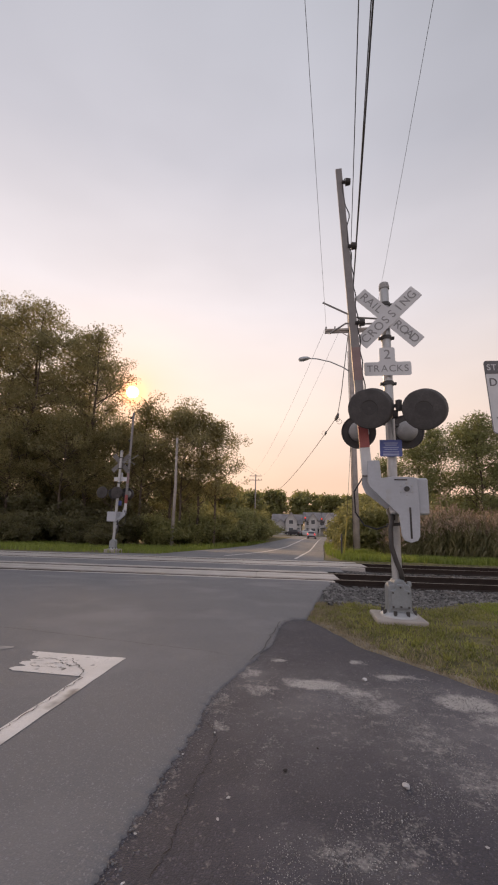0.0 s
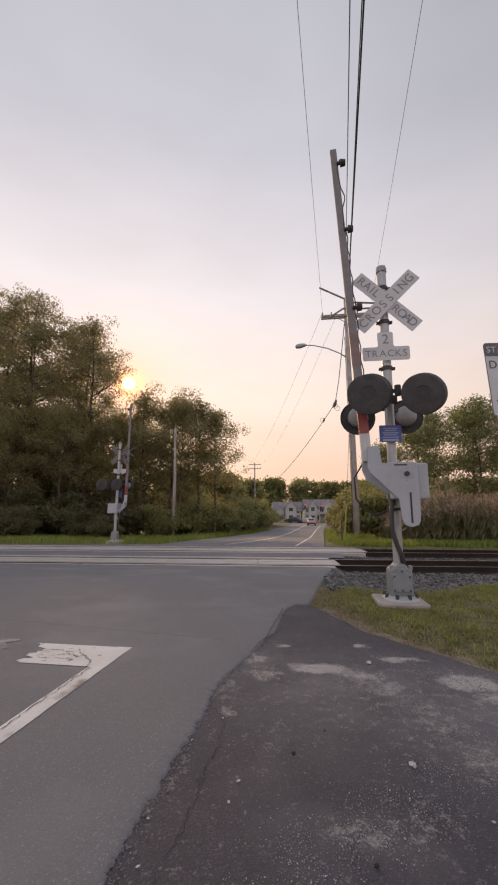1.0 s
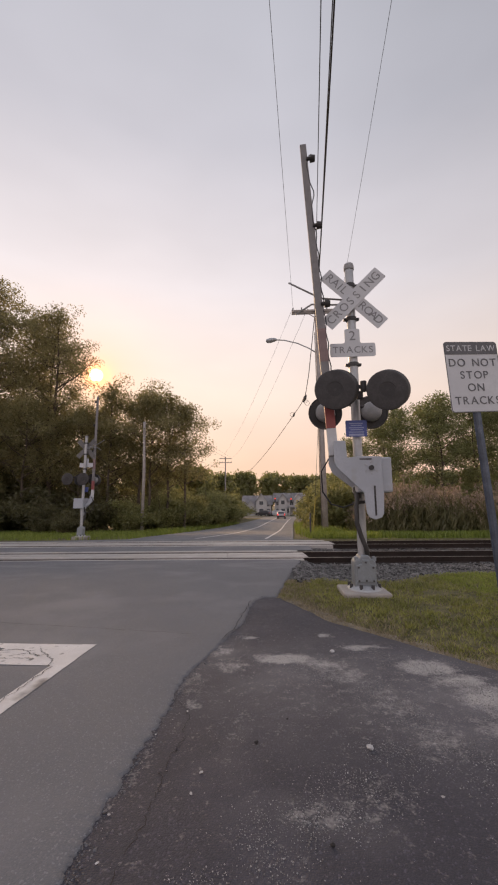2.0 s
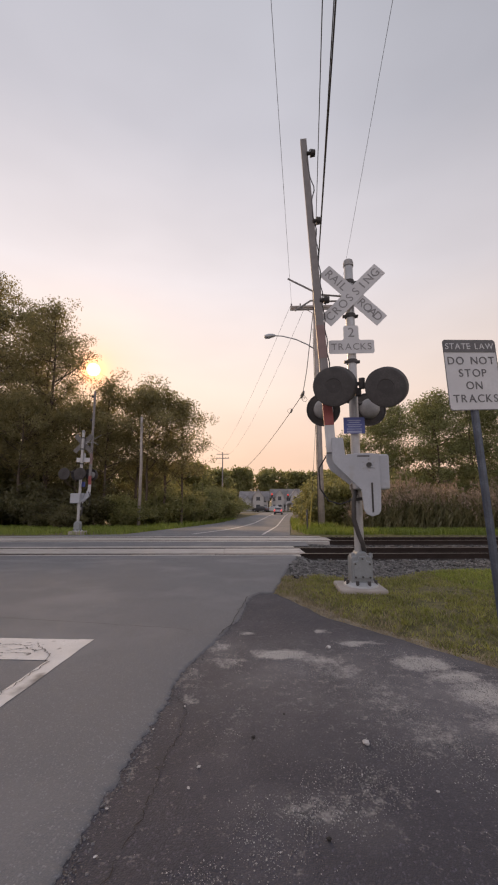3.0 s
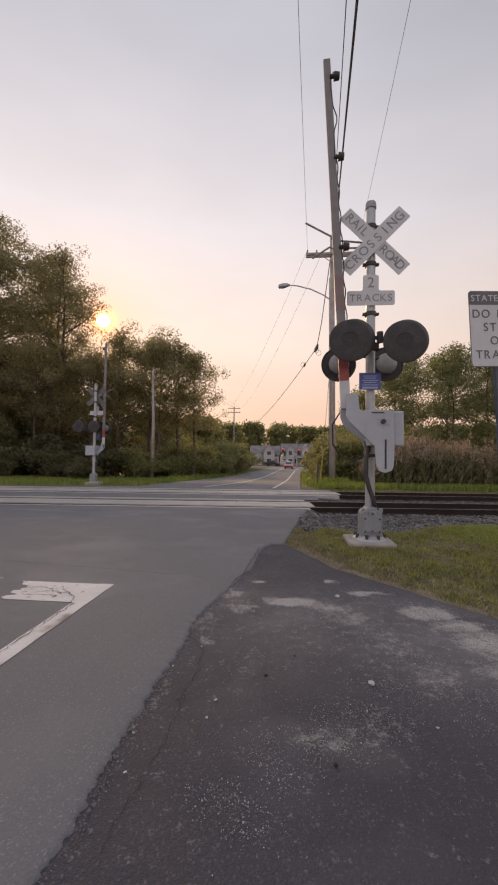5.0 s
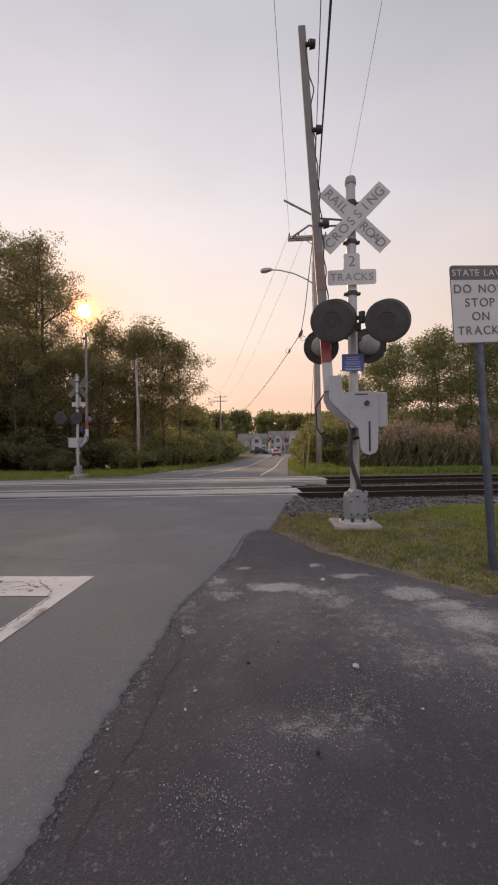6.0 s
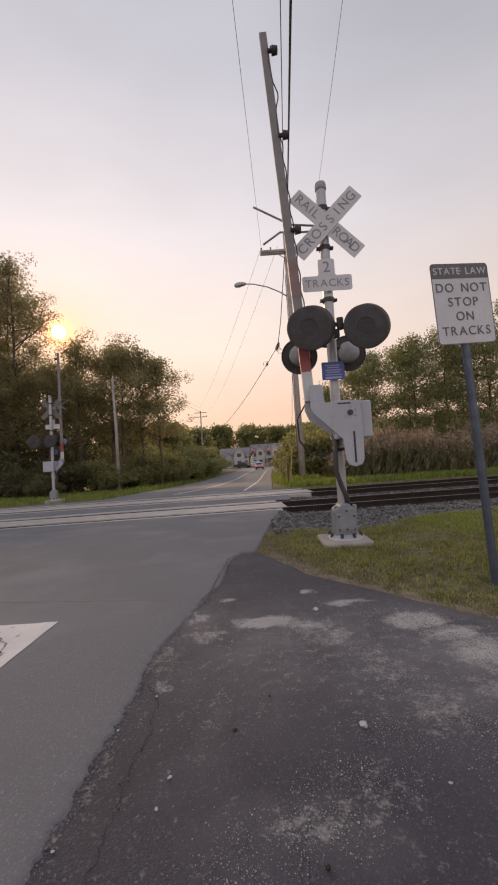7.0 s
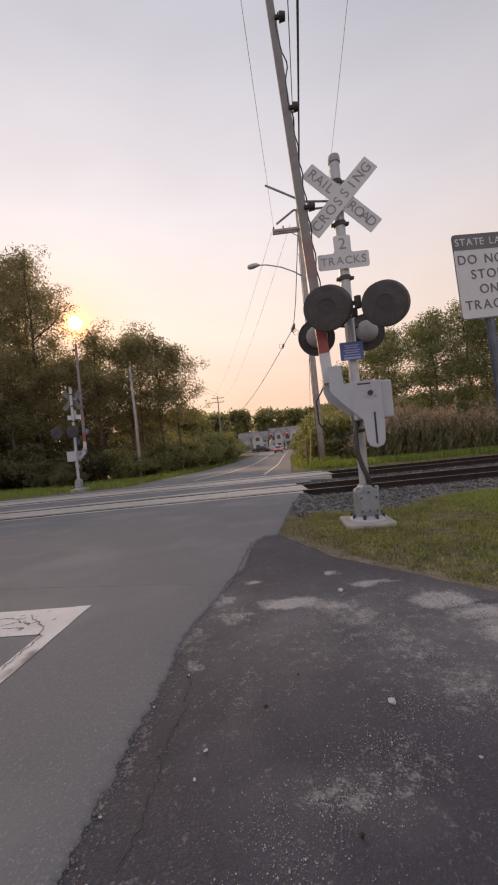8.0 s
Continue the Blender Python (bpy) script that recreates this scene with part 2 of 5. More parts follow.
CONCRETE = mat("weathered_concrete", (0.38, 0.35, 0.33), 0.85, scale=2.5, vary=0.15, fine=80, bump=0.3, stain=(0.30, 0.27, 0.24), stain_scale=2.0, stain_at=0.55)
PANELTOP = mat("pale_traffic_polished_concrete", (0.43, 0.405, 0.39), 0.5, scale=2.0, vary=0.18, fine=60, bump=0.3, stain=(0.34, 0.315, 0.30), stain_scale=1.6, stain_at=0.55)
RAIL = mat("rusty_rail_steel", (0.034, 0.024, 0.021), 0.75, metal=0.3, scale=3, vary=0.3, fine=70, bump=0.3)
RAILTOP = mat("polished_rail_head", (0.42, 0.38, 0.36), 0.35, metal=0.9, scale=3, vary=0.2)
TIE = mat("weathered_wood_sleeper", (0.10, 0.085, 0.075), 0.9, scale=4, vary=0.35, fine=50, bump=0.6)
GALV = mat("galvanised_silver_paint", (0.40, 0.415, 0.44), 0.42, metal=0.35, scale=5, vary=0.1, fine=40, bump=0.08, stain=(0.34, 0.34, 0.345), stain_scale=5, stain_at=0.6)
BASEPAINT = mat("blue_grey_cast_iron_paint", (0.25, 0.275, 0.30), 0.45, metal=0.2, scale=6, vary=0.12, fine=40, bump=0.1, stain=(0.24, 0.25, 0.26), stain_scale=7, stain_at=0.58)
GREYBOX = mat("grey_painted_steel", (0.40, 0.425, 0.48), 0.5, scale=4, vary=0.08, fine=40, bump=0.08, stain=(0.35, 0.355, 0.37), stain_scale=5, stain_at=0.6)
SIGNWHITE = mat("reflective_white_sheet", (0.55, 0.56, 0.59), 0.5, scale=3, vary=0.06, fine=30, bump=0.03)
MASTLETTER = mat("sun_bleached_black_lettering", (0.24, 0.24, 0.255), 0.5, scale=9, vary=0.2)
HOUSING = mat("dull_grey_lamp_casting", (0.30, 0.30, 0.31), 0.6, scale=6, vary=0.2)
SIGNBLACK = mat("black_sign_lettering", (0.125, 0.125, 0.135), 0.5, scale=5, vary=0.15)
NOTICETEXT = mat("pale_blue_print", (0.33, 0.37, 0.56), 0.5, scale=6, vary=0.15)
SIGNBACK = mat("dull_aluminium_sign_back", (0.16, 0.155, 0.155), 0.6, metal=0.2, scale=3, vary=0.15)
SIGNBLUE = mat("blue_notice_sheet", (0.09, 0.12, 0.35), 0.5, scale=6, vary=0.15)
BLACK = mat("matt_black_lamp_paint", (0.054, 0.050, 0.051), 0.7, scale=5, vary=0.3, fine=40, bump=0.1, stain=(0.06, 0.055, 0.055), stain_scale=6)
LENS = mat("dark_red_lens", (0.042, 0.039, 0.040), 0.7, scale=8, vary=0.2)
RUBBER = mat("dark_grey_conduit", (0.06, 0.058, 0.06), 0.6, scale=9, vary=0.25)
ARMRED = mat("faded_red_sheet", (0.33, 0.10, 0.10), 0.55, scale=6, vary=0.15)
ARMDULL = mat("dulled_red_sheet", (0.235, 0.165, 0.165), 0.6, scale=6, vary=0.15)
DIRT = mat("bare_gritty_dirt", (0.28, 0.25, 0.21), 0.95, scale=6, vary=0.4, fine=70, bump=0.8, stain=(0.14, 0.12, 0.085), stain_scale=5, stain_at=0.5)
ARMWHITE = mat("dull_white_arm_paint", (0.215, 0.205, 0.21), 0.6, scale=6, vary=0.15)
WOODPOLE = mat("weathered_grey_pole_wood", (0.38, 0.345, 0.33), 0.9, scale=3, vary=0.25, fine=40, bump=0.4)
WIRE = mat("black_cable_sheath", (0.05, 0.05, 0.055), 0.9, scale=5, vary=0.2, bump=0, spec=0.1)
POSTBLUE = mat("weathered_blue_grey_steel_post", (0.10, 0.12, 0.16), 0.5, metal=0.4, scale=8, vary=0.3, fine=60, bump=0.15)
BARK = mat("grey_brown_bark", (0.12, 0.095, 0.075), 0.95, scale=4, vary=0.35, fine=25, bump=0.8)
LEAF = leaf_mat("green_broad_leaves", (0.17, 0.155, 0.06), (0.40, 0.35, 0.165), 0.72)
# darkened version of LEAF: the wood's inner shade is put into the colour
LEAFDARK = leaf_mat("leaves_darkened_as_shade", (0.08, 0.078, 0.033), (0.19, 0.175, 0.078), 0.62)
LEAFREED = leaf_mat("grey_green_slender_leaves", (0.12, 0.135, 0.05), (0.32, 0.33, 0.14), 0.55)
# on the far trees this light colour stands in for haze
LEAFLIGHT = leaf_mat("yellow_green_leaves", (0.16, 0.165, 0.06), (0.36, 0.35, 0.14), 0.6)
GRASS = leaf_mat("mown_grass_blades", (0.095, 0.11, 0.028), (0.39, 0.39, 0.10), 0.45, 2.6)
DRYGRASS = leaf_mat("dry_straw_blades", (0.20, 0.16, 0.10), (0.42, 0.345, 0.23), 0.3, 2.0)
GREENGRASS = leaf_mat("fresh_mown_blades", (0.16, 0.205, 0.03), (0.40, 0.46, 0.08), 0.5, 1.5)
TALLGRASS = leaf_mat("bright_tall_grass", (0.12, 0.165, 0.025), (0.30, 0.36, 0.065), 0.5, 0.9)
REED = leaf_mat("reed_stems", (0.09, 0.10, 0.04), (0.22, 0.195, 0.095), 0.3)
PLUME = leaf_mat("reed_plumes", (0.22, 0.165, 0.12), (0.46, 0.355, 0.265), 0.4, 1.4)
SIDING = mat("pale_grey_siding", (0.52, 0.50, 0.50), 0.8, scale=1, vary=0.08, fine=9, bump=0.1)
ROOFING = mat("grey_brown_shingles", (0.42, 0.40, 0.41), 0.9, scale=1, vary=0.2, fine=8)
DARKGLASS = mat("dark_window_glass", (0.08, 0.085, 0.10), 0.15, scale=2, vary=0.2, bump=0, spec=0.6)
TRIMWHITE = mat("white_trim_paint", (0.62, 0.60, 0.60), 0.6, scale=2, vary=0.06)
CARRED = mat("silver_car_paint", (0.40, 0.37, 0.38), 0.3, metal=0.3, scale=2, vary=0.05, bump=0)
CARDARK = mat("dark_car_paint", (0.05, 0.05, 0.06), 0.3, scale=2, vary=0.05, bump=0)
TYRE = mat("black_tyre_rubber", (0.02, 0.02, 0.02), 0.8, scale=8, vary=0.2)
YELLOW = mat("yellow_guy_guard", (0.32, 0.26, 0.05), 0.5, scale=4, vary=0.15)
TAILRED = glow_mat("lit_tail_lamp", (1.0, 0.05, 0.04), 1.2)
SIGNALRED = glow_mat("lit_red_signal", (1.0, 0.08, 0.05), 1.6)

# ---- helpers ----
RNG = np.random.default_rng(7)
GY = [-2000, 6.0, 8.8, 11.0, 18.2, 24, 33, 45, 70, 93, 150, 400, 4000]
GZ = [0, 0, -0.09, -0.24, -0.26, -0.45, -0.75, -1.05, -1.32, -1.5, -1.4, 0.0, 8.0]


def h(y):
    return float(np.interp(y, GY, GZ))


def part(name, bm, material, parent=None, label="", smooth=False):
    me = bpy.data.meshes.new(name)
    if smooth:
        for f in bm.faces:
            f.smooth = True
    bm.to_mesh(me)
    bm.free()
    me.materials.append(material)
    ob = new(name, me)
    if parent:
        ob.parent = parent
    if label:
        tagged(ob, label)
    return ob


def np_mesh(name, verts, faces, material, parent=None, smooth=False):
    me = bpy.data.meshes.new(name)
    v = np.asarray(verts, dtype=np.float32).reshape(-1, 3)
    f = np.asarray(faces, dtype=np.int32)
    k = f.shape[1]
    me.vertices.add(len(v))
    me.vertices.foreach_set("co", v.ravel())
    me.loops.add(f.size)
    me.loops.foreach_set("vertex_index", f.ravel())
    me.polygons.add(len(f))
    me.polygons.foreach_set("loop_start", np.arange(0, f.size, k, dtype=np.int32))
    if smooth:
        me.polygons.foreach_set("use_smooth", np.ones(len(f), dtype=bool))
    me.update(calc_edges=True)
    me.materials.append(material)
    ob = new(name, me)
    if parent:
        ob.parent = parent
    return ob


def empty(name, m, label, category, group="", kind=""):
    ob = new(name)
    ob.matrix_basis = m
    return tagged(ob, label, category, group, kind)


def box(bm, x0, x1, y0, y1, z0, z1, bevel=0.0, m=None):
    t = Matrix.Translation(((x0 + x1) / 2, (y0 + y1) / 2, (z0 + z1) / 2)) @ Matrix.Diagonal((x1 - x0, y1 - y0, z1 - z0, 1))
    r = bmesh.ops.create_cube(bm, size=1, matrix=(m @ t) if m else t)
    if bevel:
        es = list({e for v in r["verts"] for e in v.link_edges})
        bmesh.ops.bevel(bm, geom=es, offset=bevel, segments=2, affect="EDGES", profile=0.5)
    return bm


def tube(bm, pts, radii, sides=10, caps=True):
    """A round bar along pts."""
    pts = [Vector(p) for p in pts]
    rings = []
    for i, p in enumerate(pts):
        d = (pts[min(i + 1, len(pts) - 1)] - pts[max(i - 1, 0)]).normalized()
        a = d.orthogonal().normalized() if i == 0 else (a - d * a.dot(d)).normalized()
        b = d.cross(a)
        r = radii[i] if isinstance(radii, (list, tuple)) else radii
        rings.append([bm.verts.new(p + (a * math.cos(q) + b * math.sin(q)) * r) for q in [2 * math.pi * k / sides for k in range(sides)]])
    for u, w in zip(rings, rings[1:]):
        for k in range(sides):
            bm.faces.new((u[k], u[(k + 1) % sides], w[(k + 1) % sides], w[k]))
    if caps:
        bm.faces.new(rings[0][::-1])
        bm.faces.new(rings[-1])
    return bm


def slab(bm, outline, y0, y1, bevel=0.0):
    """An outline in x and z, thick from y0 to y1."""
    front = [bm.verts.new((x, y0, z)) for x, z in outline]
    back = [bm.verts.new((x, y1, z)) for x, z in outline]
    bm.faces.new(front)
    bm.faces.new(back[::-1])
    n = len(outline)
    for i in range(n):
        bm.faces.new((front[i], back[i], back[(i + 1) % n], front[(i + 1) % n]))
    bmesh.ops.recalc_face_normals(bm, faces=bm.faces[:])
    if bevel:
        bmesh.ops.bevel(bm, geom=bm.edges[:], offset=bevel, segments=2, affect="EDGES", profile=0.5)
    return bm


def rounded(w, hgt, r, cx=0.0, cz=0.0, k=4):
    pts = []
    for sx, sz, a0 in ((1, 1, 0), (-1, 1, 90), (-1, -1, 180), (1, -1, 270)):
        for i in range(k + 1):
            a = radians(a0 + 90 * i / k)
            pts.append((cx + sx * (w / 2 - r) + r * math.cos(a), cz + sz * (hgt / 2 - r) + r * math.sin(a)))
    return pts[::-1]


def letters(text, size, m, material, parent, name="letter", spacing=1.1, wide=1.0):
    """Raised letters, each a mesh of its own, centred, that read from -y in their own frame."""
    made, x = [], 0.0
    for ch in text:
        if ch == " ":
            x += size * 0.52
            continue
        cu = bpy.data.curves.new(name, "FONT")
        cu.body, cu.size, cu.align_y, cu.extrude, cu.offset = ch, size, "CENTER", 0.0015, size * 0.004
        tmp = bpy.data.objects.new(name, cu)
        scene.collection.objects.link(tmp)
        bpy.context.view_layer.update()
        me = bpy.data.meshes.new_from_object(tmp.evaluated_get(bpy.context.evaluated_depsgraph_get()))
        bpy.data.objects.remove(tmp)
        xs = [v.co.x for v in me.vertices]
        lo, hi = min(xs), max(xs)
        made.append((me, x - lo))
        x += (hi - lo) + size * 0.115 * spacing
    x -= size * 0.115 * spacing
    for me, dx in made:
        me.transform(m @ pose(0, 0, 0, 90, 0, 0) @ Matrix.Diagonal((wide, 1, 1, 1)) @ Matrix.Translation((dx - x / 2, 0, 0)))
        me.materials.clear()
        me.materials.append(material)
        new(name, me).parent = parent


def sheet(name, xs, ys, zf, material, kind="structure", label="", category="", skew=None):
    """A grid over rows ys, each row from its own list of x."""
    v, f = [], []
    n = len(xs(ys[0]))
    for y in ys:
        v += [(x, y + (skew(x, y) if skew else 0.0), zf(x, y)) for x in xs(y)]
    for j in range(len(ys) - 1):
        for i in range(n - 1):
            a = j * n + i
            f.append((a, a + 1, a + n + 1, a + n))
    ob = np_mesh(name, v, f, material)
    return tagged(ob, label, category, "", kind)


def blades(name, pts, height, width, material, label, category, lean=0.5, seed=1):
    """Loose blades, one bent strip for each point."""
    r = np.random.default_rng(seed)
    n = len(pts)
    p = np.asarray(pts, dtype=np.float64)
    a = r.uniform(0, 2 * np.pi, n)
    hh = height * r.uniform(0.45, 1.25, n)
    w = width * r.uniform(0.6, 1.3, n)
    side = np.stack([np.cos(a), np.sin(a), np.zeros(n)], 1) * w[:, None]
    b = a + np.pi / 2 + r.normal(0, 0.5, n)
    off = np.stack([np.cos(b), np.sin(b), np.zeros(n)], 1) * (hh * lean * r.uniform(0.1, 1.2, n))[:, None]
    up = np.stack([np.zeros(n), np.zeros(n), hh], 1)
    v = np.stack([p - side, p + side, p + off * 0.35 + up * 0.6 + side * 0.7, p + off * 0.35 + up * 0.6 - side * 0.7, p + off + up], 1).reshape(-1, 3)
    i = np.arange(n)[:, None] * 5
    f = np.concatenate([i + [[0, 1, 2]], i + [[0, 2, 3]], i + [[3, 2, 4]]], 0)
    ob = np_mesh(name, v, f, material)
    return tagged(ob, label, category, "", "stuff")


# ---- ground and roads ----
SLANT = 0.08


def near_skew(x, y):
    return SLANT * x * min(1, max(0, (y - 8) / 3))


def full_skew(x, y):
    return SLANT * x


def far_skew(x, y):
    return SLANT * x * min(1, max(0, (24 - y) / 6))


def edge(y):
    """The broken right edge of the road, where the driveway meets it."""
    x = np.interp(y, [-10, 1.5, 2.4, 2.85, 3.25, 3.7, 4.0, 4.45, 4.95, 5.45, 5.68, 5.75, 6.4, 7.6, 9.1, 11.1],
                  [-0.6, -0.515, -0.475, -0.465, -0.425, -0.31, -0.235, -0.14, -0.115, -0.07, 0.05, 0.22, 0.30, 0.44, 0.60, 0.88])
    return float(x) + 0.016 * noise.noise((0.3, y * 2.1, 0.2)) + 0.012 * noise.noise((1.3, y * 9.0, 0.7)) + 0.021 * noise.noise((2.3, y * 27.0, 0.7)) + 0.014 * noise.noise((2.9, y * 70.0, 0.7))


def verge(y):
    """The driveway's right border with the grass."""
    x = np.interp(y, [-10, -2, 0.6, 2.2, 3.21, 3.73, 4.22, 4.64, 5.3, 5.72], [14, 9, 5.2, 2.9, 1.98, 1.49, 1.12, 0.75, 0.46, 0.24])
    return float(x) + 0.05 * noise.noise((4.3, y * 2.1, 0.2)) + 0.02 * noise.noise((1.3, y * 9.0, 2.7))


def ballast_front(x):
    return float(np.interp(x, [0.4, 1.25, 2.2, 3.0, 3.9, 9, 30], [7.4, 7.0, 6.85, 7.7, 8.0, 8.3, 8.6]))


def ground_z(x, y):
    z = h(y) - 0.035
    if x > 0.2 and y < 22:
        d = x - (verge(y) if y < 5.72 else edge(min(y, 11.0)))
        z += 0.06 * min(1, max(0, (d - 0.25) / 0.3))
        q = y - ballast_front(x)
        if x > 0.5 and q > 0.15:
            z -= 0.36 * min(1, q / 1.6, max(0, (18.8 + SLANT * x - y) / 0.8))
    if abs(x - 2.45) < 2 and abs(y - 4.1) < 2:
        z -= 0.10 * math.exp(-((x - 2.5) ** 2 + (y - 4.0) ** 2) / 0.35)
    return z


gy = [-400, -200, -100, -50, -25, -12] + list(np.arange(-8, 22, 0.2)) + list(np.arange(22, 60, 1.5)) + list(np.arange(60, 160, 8)) + [200, 300, 500, 900, 1600, 3000]
gx = [-3000, -1200, -500, -250, -120, -70] + list(np.arange(-45, -2, 2.5)) + list(np.arange(-2, 10, 0.2)) + list(np.arange(10, 45, 2.5)) + [60, 100, 250, 500, 1200, 3000]
sheet("ground", lambda y: gx, gy, ground_z, SOIL, label="grassy earth that reaches to the woods", category="ground")
road_ys = list(np.concatenate([np.arange(-10, 0.5, 0.25), np.arange(0.5, 6, 0.012), np.arange(6, 11.5, 0.06)]))
sheet("road", lambda y: [-22, -14, -9, -6, -4, -2.6, -1.6] + [edge(y) - d for d in (0.6, 0.3, 0.12, 0.03, 0.0)] + [edge(y) + 0.015], road_ys,
      lambda x, y: h(y) + (0.012 if x < edge(y) - 0.05 else 0.006 + 0.004 * noise.noise((x * 40, y * 40, 3.0)) if x < edge(y) - 0.02 else 0.001 + 0.003 * noise.noise((x * 60, y * 60, 1.0)) if x < edge(y) + 0.005 else -0.02), ROAD, skew=near_skew, label="worn grey asphalt road before the level crossing", category="road")
sheet("driveway", lambda y: [edge(y) - 0.2 + (verge(y) - edge(y) + 0.2) * k / 8 for k in range(8)] + [verge(y), verge(y) + 0.04], [y for y in np.arange(-10, 5.71, 0.06)],
      lambda x, y: h(y) + (0.0 if x <= verge(y) + 0.001 else -0.05) - 0.004, DRIVE, label="dark patched asphalt driveway dusted with sand", category="pavement")


def far_left(y):
    return float(np.interp(y, [17.9, 18.4, 19.5, 31.5, 45, 60, 77, 95, 110], [-16, -11, -6.9, -6.4, -5.6, -4.8, -3.9, -3.0, -2.2]))


def far_right(y):
    return float(np.interp(y, [17.9, 18.6, 30.7, 50, 71, 95, 110], [2.4, 1.05, 1.6, 2.4, 3.5, 5.2, 6.4]))


def far_centre(y):
    return float(np.interp(y, [19.0, 23, 27, 38.8, 60, 79, 95], [-3.75, -3.1, -2.6, -1.95, -1.1, -0.3, 0.5]))


def far_edge(y):
    return float(np.interp(y, [19.0, 34, 50, 75, 95], [-0.25, 0.6, 1.3, 2.6, 4.0]))


fy = list(np.arange(17.98, 30, 0.25)) + list(np.arange(30, 110.5, 2.0))
sheet("road_far", lambda y: [far_left(y) + (far_right(y) - far_left(y)) * k / 10 for k in range(11)], fy, lambda x, y: h(y) + 0.015, ROAD, skew=far_skew,
      label="grey asphalt road running on beyond the railway", category="road")
sheet("road_cross", lambda y: list(np.arange(-60, 61, 5)), [101, 104, 108], lambda x, y: h(y) + 0.02, ROAD, label="asphalt side street before the houses", category="road")


def stripe(name, f, ys, w, zz, material, label):
    sheet(name, lambda y: [f(y) - w / 2, f(y) + w / 2], ys, lambda x, y: h(y) + zz, material, label=label, category="road marking")


stripe("centre_line", far_centre, list(np.arange(19.6, 95, 1.5)), 0.16, 0.02, PAINT, "faded pale centre line on the road")
stripe("edge_line", far_edge, list(np.arange(19.4, 95, 1.5)), 0.13, 0.02, PAINT, "white edge line along the road")


def lane_x(y):
    return -1.508 + 0.03 * (y - 2.4) - 0.008 * noise.noise((0.1, y * 4, 0.4))


stripe("lane_line", lane_x, list(np.arange(-10, 3.0, 0.1)) + list(np.arange(3.0, 3.69, 0.03)), 0.135, 0.016, PAINT, "cracked white lane edge line on asphalt")


def stop_x(y):
    """From the flaked, ragged end of the bar to the lane line."""
    k = (y - 3.16) / 0.5
    lo = -2.12 - 0.16 * k + 0.20 * noise.noise((0.5, y * 6.0, 0.3)) + 0.10 * noise.noise((0.9, y * 23.0, 0.3))
    hi = lane_x(y) - 0.068
    return [lo + (hi - lo) * i / 8 for i in range(9)]


sheet("stop_line", stop_x, list(np.arange(3.17, 3.655, 0.015)), lambda x, y: h(y) + 0.016, PAINTWORN, label="crackled white stop bar worn away on one side", category="road marking")
sheet("stop_line_faded", lambda y: [-4.6 + (2.02 + 0.12 * noise.noise((0.2, y * 9.0, 0.8))) * i / 8 for i in range(9)], list(np.arange(3.28, 3.74, 0.03)), lambda x, y: h(y) + 0.016, PAINTFADED, label="nearly vanished rest of the white stop bar", category="road marking")
sheet("dirt_strip", lambda y: [verge(y) + d for d in (-0.02, 0.05, 0.13, 0.17 + 0.22 * noise.noise((3.3, y * 1.9, 1.0)) + 0.10 * noise.noise((5.3, y * 8.0, 1.0)), 0.27 + 0.26 * noise.noise((3.3, y * 1.9, 1.0)) + 0.12 * noise.noise((5.3, y * 8.0, 1.0)))],
      list(np.arange(0.4, 5.66, 0.06)), lambda x, y: ground_z(x, y) + (0.012 + 0.01 * noise.noise((x * 9, y * 9, 0)) if x < verge(y) + 0.27 else -0.012), DIRT, label="bare gritty dirt between asphalt and grass", category="dirt")


# ---- the level crossing ----
TRACKS = ((12.7, 0.95), (16.75, 2.35))
TURNED = math.degrees(math.atan(SLANT))


def make_track(name, yc, x_end):
    z_top = h(13) + 0.0
    tr = empty(name, pose(0, yc, 0, 0, 0, TURNED), "rusty railway track with polished rail heads on ballast", "railway track", "tracks", "structure")
    for s in (-1, 1):
        y = s * 0.7525
        prof = [(-0.07, -0.17), (0.07, -0.17), (0.07, -0.155), (0.012, -0.135), (0.012, -0.045), (0.036, -0.035), (0.036, 0.0), (-0.036, 0.0),
                (-0.036, -0.035), (-0.012, -0.045), (-0.012, -0.135), (-0.07, -0.155)]
        bm = bmesh.new()
        a = [bm.verts.new((-60, y + py, z_top + pz)) for py, pz in prof]
        b = [bm.verts.new((90, y + py, z_top + pz)) for py, pz in prof]
        for i in range(len(prof)):
            bm.faces.new((a[i], b[i], b[(i + 1) % len(prof)], a[(i + 1) % len(prof)]))
        bmesh.ops.recalc_face_normals(bm, faces=bm.faces[:])
        rail = part("rail", bm, RAIL, tr)
        part("rail_head", box(bmesh.new(), -60, 90, y - 0.028, y + 0.028, z_top - 0.001, z_top + 0.003), RAILTOP, rail, "shiny worn running surface")
    bm = bmesh.new()
    box(bm, -0.115, 0.115, -1.3, 1.3, z_top - 0.31, z_top - 0.172, 0.012)
    first = part("sleeper", bm, TIE, tr)
    first.location.x = x_end + 0.3
    for i in range(1, 48):
        o = new("sleeper", first.data)
        o.parent = tr
        o.location = (x_end + 0.3 + i * 0.54, 0.03 * math.sin(i * 2.3), 0.004 * math.sin(i * 1.7))
    return tr


for yc, x_end in TRACKS:
    make_track("railway_track", yc, x_end)

